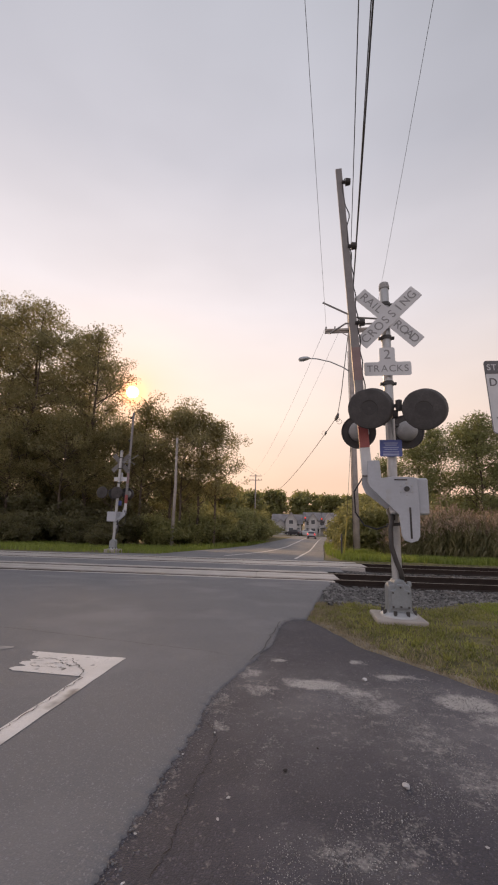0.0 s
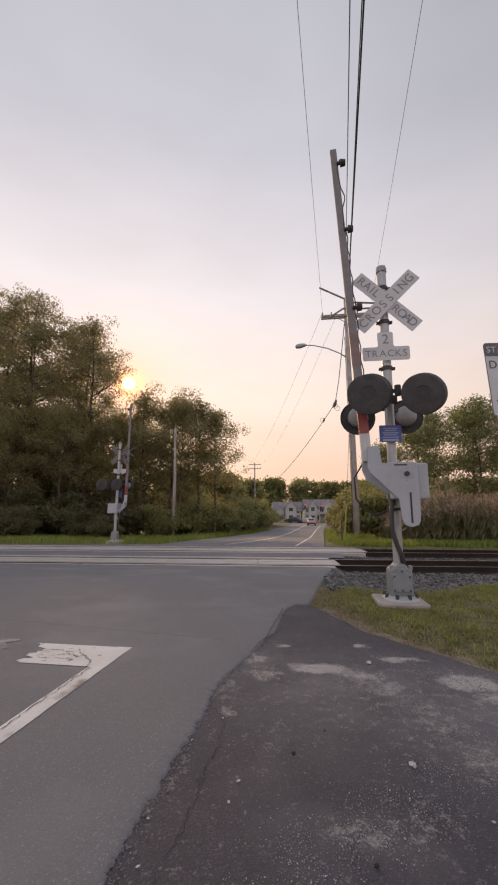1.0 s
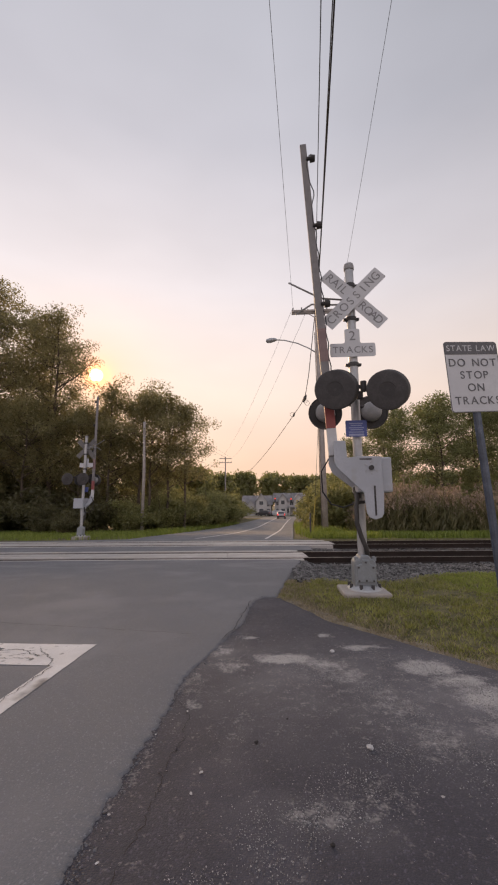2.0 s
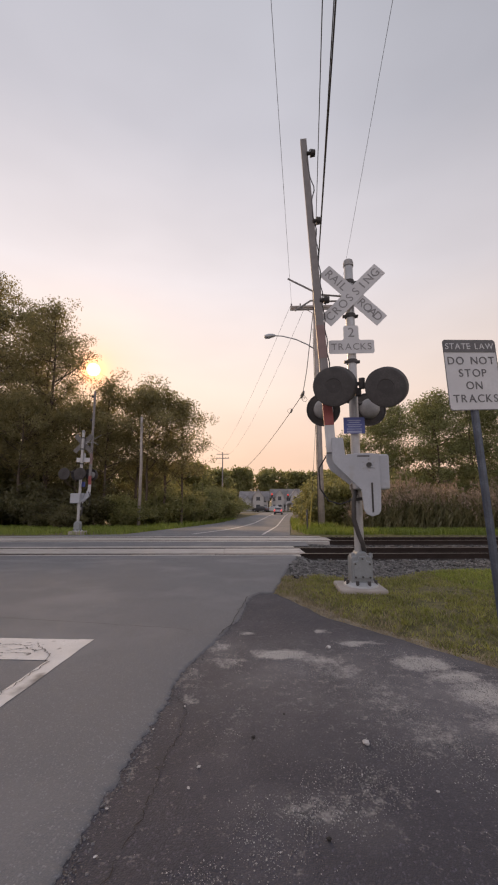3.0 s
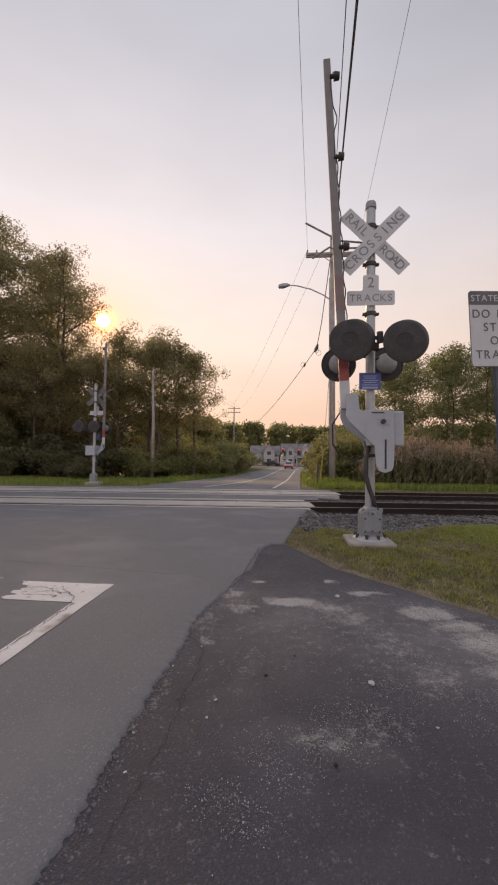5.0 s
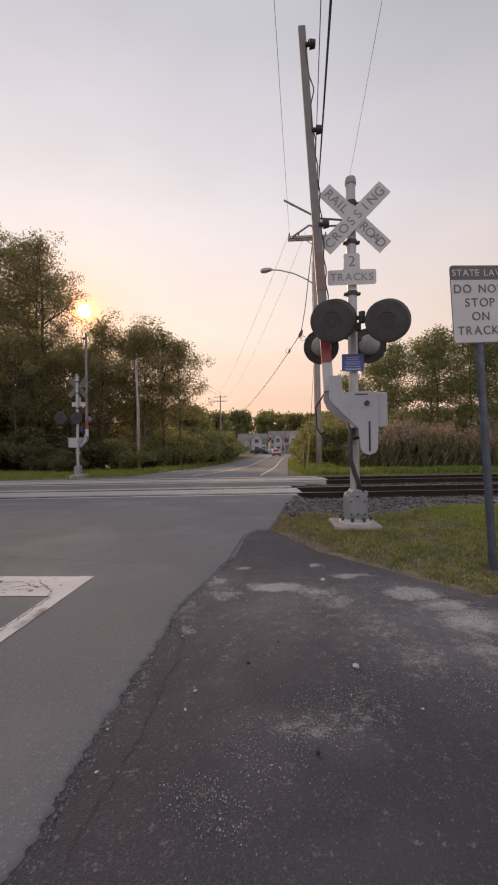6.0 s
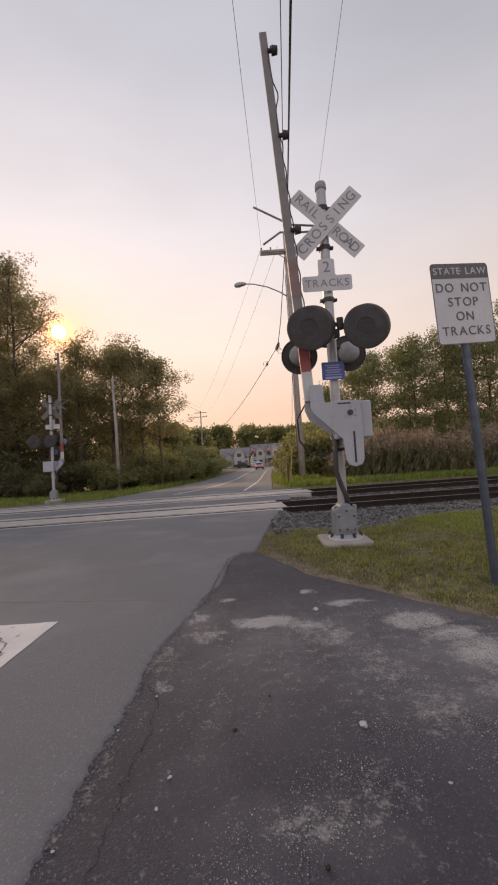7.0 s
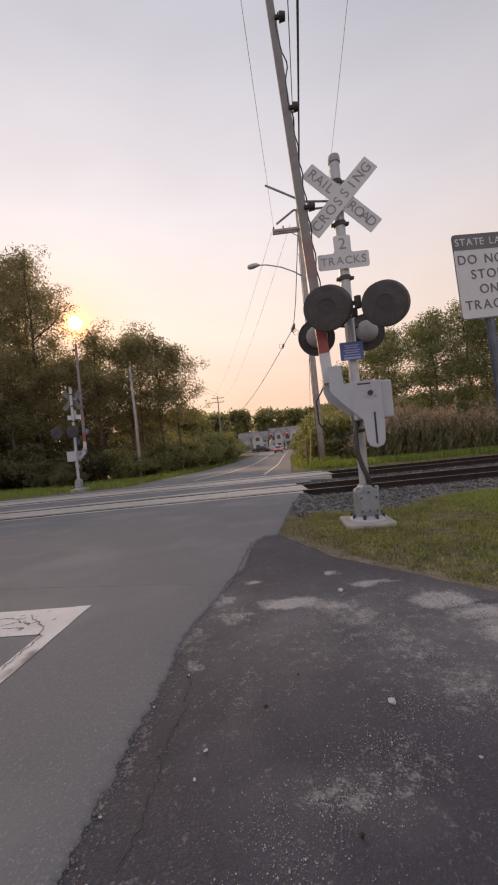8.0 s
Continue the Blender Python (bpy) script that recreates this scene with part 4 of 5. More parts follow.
for x in (-1.42, -0.9, 0.6, 1.3):
    part("insulator", tube(bmesh.new(), [(x, 0, 13.23), (x, 0, 13.32), (x, 0, 13.36), (x, 0, 13.45)], [0.02, 0.05, 0.03, 0.045], 8), RUBBER, pole)
bm = bmesh.new()
tube(bm, [(-0.15, 0, 10.6), (-0.5, 0, 10.85), (-1.2, 0, 11.2), (-2.0, 0, 11.42), (-2.5, 0, 11.46)], 0.035, 8)
light_arm = part("street_light_arm", bm, GALV, pole, "curved grey street light arm", smooth=True)
bm = bmesh.new()
tube(bm, [(-2.40, 0, 11.46), (-2.55, 0, 11.47), (-2.8, 0, 11.43), (-3.02, 0, 11.40), (-3.08, 0, 11.40)], [0.05, 0.11, 0.15, 0.12, 0.03], 12)
part("street_light_head", bm, GALV, light_arm, "unlit cobra-head lamp", smooth=True)
part("riser_cable", tube(bmesh.new(), [(-0.15, -0.1, 0.4), (-0.16, -0.1, 6), (-0.19, -0.1, 11.8)], 0.018, 6), WIRE, pole)


def wire(pts, r, label="thin black overhead wire"):
    bm = bmesh.new()
    tube(bm, pts, r, 5)
    return tagged(part("overhead_wire", bm, WIRE), label, "wire", "overhead wires")


zp = h(PY)
wire(hang((-2.3, -25, 13.6), (1.5, PY, zp + 13.45), 0.9), 0.007)
wire(hang((-1.5, -25, 13.5), (PX - 0.08, PY, zp + 14.0), 0.9), 0.014)
wire(hang((-0.85, -25, 13.2), (PX, PY - 0.15, zp + 13.4), 0.9), 0.022, "thick black overhead cable")
wire(hang((-0.95, -25, 13.3), (PX, PY - 0.15, zp + 13.5), 0.9), 0.014)
wire(hang((0.27, -25, 13.3), (PX + 1.35, PY, zp + 13.45), 0.9), 0.006)
FX, FY = -10.3, 85
SPLICE = (2.43, 27.0, 8.7)
wire([(2.8, 22.3, 12.7), (2.66, 23.2, 11.2), (2.55, 24.8, 9.7), (2.47, 26.1, 9.0), SPLICE], 0.024, "black cable dropping from the pole top")
wire(hang(SPLICE, (FX, FY, h(FY) + 8.3), 2.1), 0.022, "thick black cable sagging along the road")
wire(hang((1.5, PY, zp + 13.5), (FX - 1.3, FY, h(FY) + 13.0), 1.6), 0.008)
wire(hang((PX - 0.5, PY, zp + 13.5), (FX + 1.3, FY, h(FY) + 13.0), 1.6), 0.008)
clamp_pts = hang(SPLICE, (FX, FY, h(FY) + 8.3), 2.1, 40)
for c, s in ((Vector(SPLICE), 1.0), (clamp_pts[2], 0.7)):
    bm = bmesh.new()
    tube(bm, [c + Vector((0.05, -0.35, 0.12)) * s, c + Vector((0.0, 0, -0.02)) * s, c + Vector((-0.06, 0.4, -0.12)) * s], [0.07 * s, 0.13 * s, 0.07 * s], 8)
    tagged(part("splice_case", bm, HOUSING), "grey splice case hung on the overhead cable", "cable splice", "cable splices")

fp = empty("utility_pole", pose(FX, FY, h(FY)), "distant wooden utility pole with two crossarms", "utility pole", "utility poles")
part("pole_shaft", tube(bmesh.new(), [(0, 0, -0.3), (0, 0, 13.4)], [0.17, 0.11], 10), WOODPOLE, fp)
for z, w in ((13.0, 1.35), (12.1, 1.35)):
    part("crossarm", box(bmesh.new(), -w, w, -0.06, 0.06, z - 0.07, z + 0.07, 0.01), WOODPOLE, fp)
for x in (-1.25, -0.6, 0.6, 1.25):
    part("insulator", tube(bmesh.new(), [(x, 0, 12.17), (x, 0, 12.4)], 0.05, 6), RUBBER, fp)
lp = empty("utility_pole", pose(-10.85, 33, h(33)), "plain weathered wooden pole beside the road", "utility pole", "utility poles")
part("pole_shaft", tube(bmesh.new(), [(0, 0, -0.3), (0.02, 0, 5), (-0.1, 0, 9.3)], [0.14, 0.125, 0.10], 12), WOODPOLE, lp, smooth=True)
part("ground_wire", tube(bmesh.new(), [(0.13, -0.05, 0), (0.07, -0.05, 9)], 0.012, 5), WIRE, lp)
wire(hang((-11, 33, h(33) + 9.1), (FX, FY, h(FY) + 11), 1.0), 0.012)
wire(hang((-29.1, 8.0, 18.5), (FX, FY, h(FY) + 13.2), 0.1), 0.02)
wire(hang((-28.0, 8.0, 19.6), (FX + 1.2, FY, h(FY) + 13.2), 0.1), 0.012)

for k, (dx, dz) in enumerate(((0.0, -0.18), (0.16, -0.30), (-0.1, 0.1))):
    c = clamp_pts[2 * (k == 2)]
    ring = [c + Vector((dx + 0.17 * math.cos(a), 0.2 * k, dz + 0.17 * math.sin(a))) for a in [2 * math.pi * q / 16 for q in range(17)]]
    wire(ring, 0.012, "spare cable coil hung on the overhead line")

mk = empty("marker_post", pose(2.05, 21, h(21)), "short dark marker post in the verge", "post")
part("post", box(bmesh.new(), -0.04, 0.04, -0.03, 0.03, -0.1, 1.25, 0.006), RUBBER, mk)
part("reflector", box(bmesh.new(), -0.055, -0.0405, -0.04, 0.0, 0.95, 1.05, 0.004), SIGNWHITE, mk)
gg = empty("guy_wire", pose(2.55, 22.0, h(22)), "yellow guard on the guy wire of the pole", "guy wire")
part("guard", tube(bmesh.new(), [(-0.35, -0.3, -0.05), (-0.12, -0.1, 2.1)], 0.035, 8), YELLOW, gg)
part("strand", tube(bmesh.new(), [(-0.12, -0.1, 2.1), (0.3, 0.35, 7.4)], 0.01, 5), WIRE, gg)


# ---- trees ----
def grow(seed, height, width, trunk_r, lean=0.0, first=0.25, limbs=14):
    """Limbs of a tree as bars, and the tips that carry leaves."""
    r = random.Random(seed)
    bars, tips = [], []
    trunk = [Vector((0, 0, -0.3))]
    for i in range(1, 9):
        f = i / 8
        trunk.append(Vector((lean * f * height * 0.2 + r.uniform(-0.12, 0.12) * i * 0.25, r.uniform(-0.12, 0.12) * i * 0.25, f * height * 0.93)))
    bars.append((trunk, [trunk_r * (1 - 0.9 * i / 8) for i in range(9)]))
    for k in range(limbs):
        f = first + (0.97 - first) * (k + r.random()) / limbs
        q = f * 8
        i = min(7, int(q))
        p = trunk[i].lerp(trunk[i + 1], q - i)
        a = k * 2.4 + r.uniform(-0.5, 0.5)
        shape = math.sin(math.pi * min(1, 0.22 + 0.86 * (f - first) / (1 - first))) ** 0.7
        reach = width * 0.5 * shape * r.uniform(0.6, 1.15)
        rise = reach * r.uniform(0.35, 0.9)
        mid = p + Vector((math.cos(a) * reach * 0.5, math.sin(a) * reach * 0.5, rise * 0.35))
        end = p + Vector((math.cos(a) * reach, math.sin(a) * reach, rise))
        rr = trunk_r * (1 - 0.8 * f) * 0.5
        bars.append(([p, mid, end], [rr, rr * 0.6, 0.015]))
        for s in range(4):
            b0 = p.lerp(end, r.uniform(0.35, 0.9))
            e = b0 + Vector((r.gauss(0, 1), r.gauss(0, 1), r.uniform(0.0, 1.0))) * (0.22 * width * 0.5 + 0.35)
            bars.append(([b0, e], [rr * 0.4, 0.01]))
            tips.append((e, r.uniform(0.6, 1.2)))
        tips.append((end, r.uniform(0.7, 1.3)))
    tips.append((trunk[-1], 0.9))
    return bars, tips


def leaf_cloud(rng, centres, spreads, n, size):
    """Leaves as bent diamonds about the centres."""
    k = rng.choice(len(centres), n, p=spreads ** 2 / (spreads ** 2).sum())
    g = rng.normal(size=(n, 3))
    g *= (1.5 * rng.random(n) ** 0.5 / np.linalg.norm(g, axis=1))[:, None]
    p = centres[k] + g * spreads[k][:, None] * np.array([1, 1, 0.75])
    a = rng.normal(size=(n, 3))
    a /= np.linalg.norm(a, axis=1)[:, None]
    b = np.cross(a, rng.normal(size=(n, 3)))
    b /= np.linalg.norm(b, axis=1)[:, None]
    s = size * rng.uniform(0.6, 1.35, n)[:, None]
    v = np.stack([p - a * s, p + b * s * 0.5, p + a * s, p - b * s * 0.5], 1).reshape(-1, 3)
    f = np.arange(n * 4).reshape(-1, 4)
    return v, f


def make_tree(seed, height, width, m, leaves, size, label, trunk_r=0.2, first=0.25, limbs=14, clump=0.75, material=None, group="trees", lean=0.0, name="tree"):
    t = empty(name, m, label, name, group)
    bars, tips = grow(seed, height, width, trunk_r, lean, first, limbs)
    bm = bmesh.new()
    for pts, radii in bars:
        tube(bm, pts, radii, 6, False)
    part("trunk", bm, BARK, t, smooth=True)
    rng = np.random.default_rng(seed)
    c = np.array([tuple(p) for p, s in tips])
    sp = np.array([s for p, s in tips]) * clump
    v, f = leaf_cloud(rng, c, sp, leaves, size)
    np_mesh("crown", v, f, material or LEAF, t)
    return t


def again(ob, x, y, turn, s, sz=None):
    return copy_thing(ob, pose(x, y, h(y), 0, 0, turn) @ Matrix.Diagonal((s, s, sz or s, 1)))


TALL = "tall broadleaf tree with airy backlit green crown"
t1 = make_tree(11, 27, 9.5, pose(-34, 38, h(38)), 17000, 0.115, TALL, 0.3, 0.2, 26, 0.82)
t2 = make_tree(12, 23.5, 6.6, pose(-20.9, 36, h(36)), 13000, 0.105, TALL, 0.26, 0.18, 26, 0.74)
bm = bmesh.new()
tube(bm, [(0.2, 0, 13.6), (1.9, 0, 14.6), (3.2, 0, 15.8), (3.9, 0.1, 16.6)], [0.07, 0.05, 0.03, 0.012], 6)
for a, b in (((2.2, 0, 14.9), (3.3, 0.2, 15.1)), ((2.7, 0, 15.3), (2.9, 0.3, 16.3)), ((3.2, 0, 15.8), (4.1, 0.1, 15.9)), ((1.6, 0, 14.4), (2.5, -0.2, 14.2))):
    tube(bm, [a, b], [0.025, 0.008], 5)
part("dead_branch", bm, BARK, t2, "bare dead branch reaching out of the crown")
t3 = make_tree(13, 13.6, 6.2, pose(-9.8, 37, h(37)), 10500, 0.10, "broadleaf tree with a high crown at the wood's edge", 0.17, 0.30, 20, 0.66)
for x, y, a, s, sz in ((-28.6, 37, 40, 1.0, 1.02), (-31.8, 37.5, 205, 0.95, 1.04), (-25.2, 41, 110, 0.95, 0.95), (-40, 42, 200, 1.1, 1.1), (-31, 46, 290, 1.05, 1.0), (-37, 30, 75, 0.95, 1.0)):
    again(t1, x, y, a, s, sz)
for x, y, a, s, sz in ((-26, 34, 70, 0.95, 0.95), (-23.2, 39, 250, 1.0, 0.98)):
    again(t2, x, y, a, s, sz)
for x, y, a, s, sz in ((-15.2, 36, 60, 0.9, 1.05), (-12.9, 38, 170, 1.0, 1.06), (-8.3, 37.5, 260, 0.8, 0.93), (-11.3, 36.2, 20, 0.85, 1.0), (-18.6, 41, 100, 1.0, 1.0), (-21.5, 33, 33, 0.9, 0.9), (-30, 32, 143, 1.0, 0.9), (-17.2, 34.5, 215, 0.85, 0.85), (-25.5, 31.5, 300, 0.9, 0.8)):
    again(t3, x, y, a, s, sz)
# deep rows take the leaf colour that is darkened as shade
b1 = make_tree(14, 14, 9.0, pose(-21, 48, h(48)), 8000, 0.19, "dense tree deep in the wood, shade put into its leaf colour", 0.22, 0.06, 22, 1.1, material=LEAFDARK, group="trees deep in the wood")
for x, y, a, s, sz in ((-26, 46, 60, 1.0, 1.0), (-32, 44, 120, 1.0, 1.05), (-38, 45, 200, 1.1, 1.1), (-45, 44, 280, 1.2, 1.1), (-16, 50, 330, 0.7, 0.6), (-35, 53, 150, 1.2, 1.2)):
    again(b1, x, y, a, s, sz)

r1 = make_tree(21, 11, 4.6, pose(13.0, 31, h(31)), 13500, 0.085, "slender green tree behind the reeds", 0.13, 0.12, 24, 0.52, group="trees behind the reeds", material=LEAFREED)
for x, y, a, s, sz in ((9.3, 33, 50, 0.85, 0.86), (11.0, 36, 140, 1.0, 1.05), (16, 32, 220, 0.9, 1.08), (18.8, 31, 300, 0.95, 1.2), (22, 33, 20, 1.1, 1.1), (15, 37, 100, 1.1, 1.08), (20.5, 38, 260, 1.1, 1.12),
                      (25.5, 35, 170, 1.1, 1.1), (7.6, 37, 80, 0.8, 0.8), (29, 33, 200, 1.1, 1.0)):
    again(r1, x, y, a, s, sz)

# distance haze is painted here through the light leaf colour
far_tree = make_tree(31, 15, 10, pose(-28, 150, h(150)), 2800, 0.55, "distant broadleaf tree, haze suggested by light leaf colour", 0.25, 0.15, 20, 1.3, material=LEAFLIGHT, group="distant trees")
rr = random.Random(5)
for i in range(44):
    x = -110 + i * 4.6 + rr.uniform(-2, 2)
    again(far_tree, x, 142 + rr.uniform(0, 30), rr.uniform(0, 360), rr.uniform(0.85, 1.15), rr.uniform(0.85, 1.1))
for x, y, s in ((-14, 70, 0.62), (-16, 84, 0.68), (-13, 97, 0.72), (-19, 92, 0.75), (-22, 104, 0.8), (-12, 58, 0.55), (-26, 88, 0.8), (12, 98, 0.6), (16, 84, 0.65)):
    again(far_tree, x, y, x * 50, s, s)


# ---- shrubs ----
def make_shrub(seed, width, height, m, leaves, size, label, material, group):
    t = empty("shrub", m, label, "shrub", group)
    r = random.Random(seed)
    bm = bmesh.new()
    tips = []
    for k in range(16):
        a, q = r.uniform(0, 6.28), math.sqrt(r.random())
        e = Vector((math.cos(a) * q * width * 0.5, math.sin(a) * q * width * 0.5, height * (1 - 0.55 * q * q) * r.uniform(0.55, 1.0)))
        tube(bm, [(e.x * 0.2, e.y * 0.2, -0.2), e * 0.6, e], [0.04, 0.025, 0.008], 5, False)
        for j in range(4):
            tips.append(e * r.uniform(0.25, 1.0) + Vector((r.gauss(0, 0.3), r.gauss(0, 0.3), r.gauss(0, 0.2))))
    part("branchwork", bm, BARK, t)
    c = np.array([tuple(p) for p in tips])
    v, f = leaf_cloud(np.random.default_rng(seed), c, np.full(len(c), height * 0.13), leaves, size)
    v[:, 2] = np.maximum(v[:, 2], -0.05)
    np_mesh("foliage", v, f, material, t)
    return t


s1 = make_shrub(41, 5.5, 4.2, pose(-10.2, 37, h(37)), 10500, 0.115, "dense green shrub at the foot of the wood", LEAFLIGHT, "shrubs along the wood")
for x, y, a, s, sz in ((-8.8, 42, 170, 1.1, 1.15), (-8.2, 48, 60, 1.2, 1.25), (-8.0, 55, 280, 1.3, 1.3), (-12.2, 33.5, 230, 0.85, 0.8), (-11.4, 40, 20, 1.0, 1.1),
                      (-8.2, 63, 20, 1.4, 1.4), (-8.5, 72, 120, 1.5, 1.45), (-9, 82, 250, 1.6, 1.4), (-10.5, 94, 310, 1.5, 1.2), (-15, 76, 40, 2.0, 2.0), (-13, 60, 140, 1.6, 1.6), (-14, 90, 90, 2.0, 1.8)):
    again(s1, x, y, a, s, sz)
# shrubs like s1 further in, the trees' shade painted into their leaves
s4 = make_shrub(45, 5.5, 4.0, pose(-15.0, 33, h(33)), 9500, 0.115, "shrub under the tall trees, shade put into its leaf colour", LEAFDARK, "shrubs under the wood")
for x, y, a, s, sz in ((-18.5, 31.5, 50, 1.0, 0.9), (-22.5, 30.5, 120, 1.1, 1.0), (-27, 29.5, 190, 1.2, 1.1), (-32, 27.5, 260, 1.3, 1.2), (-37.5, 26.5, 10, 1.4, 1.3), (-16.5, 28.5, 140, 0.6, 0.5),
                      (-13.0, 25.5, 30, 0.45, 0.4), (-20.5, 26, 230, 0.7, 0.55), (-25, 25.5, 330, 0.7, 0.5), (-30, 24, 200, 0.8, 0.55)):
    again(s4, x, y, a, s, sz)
# undergrowth also carries the wood's shade in its leaf colour
s0 = make_shrub(44, 7.5, 7.0, pose(-20, 40, h(40)), 7000, 0.2, "tall undergrowth between the trunks, shade put into its leaf colour", LEAFDARK, "undergrowth in the wood")
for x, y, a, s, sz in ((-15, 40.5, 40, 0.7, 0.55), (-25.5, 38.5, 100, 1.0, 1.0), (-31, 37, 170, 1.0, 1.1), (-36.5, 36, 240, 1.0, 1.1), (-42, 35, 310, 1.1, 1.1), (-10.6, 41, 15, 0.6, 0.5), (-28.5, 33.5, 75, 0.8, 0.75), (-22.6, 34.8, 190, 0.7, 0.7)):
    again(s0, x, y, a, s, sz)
s2 = make_shrub(42, 3.6, 4.4, pose(4.9, 26.5, h(26.5)), 11000, 0.12, "yellow-green shrub beside the utility pole", LEAFLIGHT, "shrubs beside the pole")
for x, y, a, s, sz in ((3.6, 27.5, 90, 0.75, 0.85), (6.6, 28, 200, 1.1, 1.15), (4.4, 33, 300, 1.1, 1.1), (5.0, 42, 40, 1.2, 1.1), (6.0, 54, 150, 1.4, 1.2), (8.6, 30, 120, 1.2, 1.3), (7.5, 70, 20, 1.5, 1.2), (9.5, 88, 80, 1.6, 1.0)):
    again(s2, x, y, a, s, sz)
s3 = make_shrub(43, 4.2, 3.0, pose(12, 27.5, h(27.5)), 8500, 0.11, "dark green thicket behind the reeds", LEAF, "thicket behind the reeds")
for x, y, a, s in ((8.8, 28, 40, 1.1), (15.5, 28, 100, 1.1), (19, 28, 190, 1.2), (23, 28.5, 280, 1.3), (27, 29, 10, 1.4), (32, 30, 60, 1.5), (10.5, 30, 160, 1.3), (17, 31, 220, 1.4), (21, 31, 310, 1.4)):
    again(s3, x, y, a, s)

# ---- reeds and grass ----
r = np.random.default_rng(9)
n = 4200
rx = 4.8 + 22 * r.random(n) ** 1.15
ry = 21.4 + 4.5 * r.random(n) + 0.08 * rx
rz = np.array([h(y) for y in ry])
rh = (2.0 + 0.25 * np.sin(rx * 0.9) + r.normal(0, 0.38, n)) * np.array([0.95 + 0.35 * noise.noise((x * 0.8, y * 0.8, 3.0)) for x, y in zip(rx, ry)]) * np.clip((rx - 3.5) / 2.2, 0.6, 1.0)
V, F = [], []
PV, PF = [], []
for i in range(n):
    a = r.uniform(0, 6.28)
    lx, ly = r.normal(0, 0.15), r.normal(0, 0.15)
    b = np.array([rx[i], ry[i], rz[i] - 0.05])
    tp = b + [lx, ly, rh[i]]
    c, s = math.cos(a) * 0.008, math.sin(a) * 0.008
    k = len(V)
    V += [b - [c, s, 0], b + [c, s, 0], tp + [c, s, 0], tp - [c, s, 0]]
    F.append((k, k + 1, k + 2, k + 3))
    for j in range(4):
        f = r.uniform(0.1, 0.75)
        g = b + (tp - b) * f
        aa = r.uniform(0, 6.28)
        d = np.array([math.cos(aa), math.sin(aa), 0])
        w = np.array([-d[1], d[0], 0]) * 0.016
        k = len(V)
        V += [g - w * 0.6, g + w * 0.6, g + d * 0.10 + [0, 0, 0.30] + w * 0.4, g + d * 0.24 + [0, 0, 0.42]]
        F.append((k, k + 1, k + 2, k + 3))
    if r.random() < 0.75:
        for j in range(9):
            g = tp + [r.normal(0, 0.06), r.normal(0, 0.06), r.uniform(-0.2, 0.24)]
            d = np.array([r.normal(0, 0.6) + lx * 4, r.normal(0, 0.6), 1.0])
            d = d / np.linalg.norm(d) * r.uniform(0.06, 0.12)
            w = np.cross(d, r.normal(size=3))
            w = w / np.linalg.norm(w) * 0.028
            k = len(PV)
            PV += [g - d, g + w, g + d, g - w]
            PF.append((k, k + 1, k + 2, k + 3))
tagged(np_mesh("reed_stems", V, F, REED), "tall green-brown reed stems beyond the railway", "reeds", "", "stuff")
tagged(np_mesh("reed_plumes", PV, PF, PLUME), "pale pinkish-brown feathery reed plumes", "reeds", "", "stuff")


def scatter(n, x0, x1, y0, y1, ok, seed, zz=-0.03):
    q = np.random.default_rng(seed)
    out = []
    while len(out) < n:
        x, y = q.uniform(x0, x1), q.uniform(y0, y1)
        if ok(x, y, q):
            out.append((x, y, ground_z(x, y) + zz + 0.03))
    return out


def lawn_ok(x, y, q):
    if y > ballast_front(x) + q.normal(0, 0.12):
        return False
    if y < 5.72 and x < verge(y) + 0.15 + abs(q.normal(0, 0.09)) + 0.2 * max(0, noise.noise((x * 2.3, y * 2.3, 8))):
        return False
    if y >= 5.72 and x < edge(y) + 0.04:
        return False
    if abs(x - 1.457) < 0.33 and abs(y - 5.9) < 0.33:
        return False
    return q.random() < 0.7 + 1.1 * noise.noise((x * 1.6, y * 1.6, 0)) + 0.5 * noise.noise((x * 7, y * 7, 0))


blades("lawn_grass", scatter(60000, 0.2, 7.0, 0.8, 8.2, lawn_ok, 1), 0.032, 0.005, GRASS, "short mown grass with bare patches", "grass", 1.3, 2)


def fringe_ok(x, y, q):
    d = x - verge(y) if y < 5.72 else x - edge(y)
    return d > 0.0 and y < ballast_front(x) and not (abs(x - 1.457) < 0.33 and abs(y - 5.9) < 0.33) and d < 0.16 + abs(q.normal(0, 0.22)) * (0.6 + noise.noise((x * 2, y * 2, 5)))


blades("dry_fringe", scatter(9000, 0.2, 5.0, 1.2, 7.4, fringe_ok, 3), 0.04, 0.003, DRYGRASS, "dry straw-coloured grass along the asphalt", "grass", 1.5, 4)
blades("dry_thatch", scatter(15000, 0.2, 7.0, 1.2, 8.2, lawn_ok, 13), 0.04, 0.003, DRYGRASS, "dry thatch in the mown grass", "grass", 1.8, 14)
tq = np.random.default_rng(31)
tuft = []
for cx, cy, _ in scatter(420, 0.3, 6.0, 1.5, 7.8, lawn_ok, 32):
    for _ in range(36):
        x, y = cx + tq.normal(0, 0.035), cy + tq.normal(0, 0.035)
        if y > 5.72 or x > verge(y) + 0.05:
            tuft.append((x, y, ground_z(x, y)))
blades("lawn_tufts", tuft, 0.05, 0.004, GRASS, "fresher tufts standing in the mown grass", "grass", 0.9, 33)
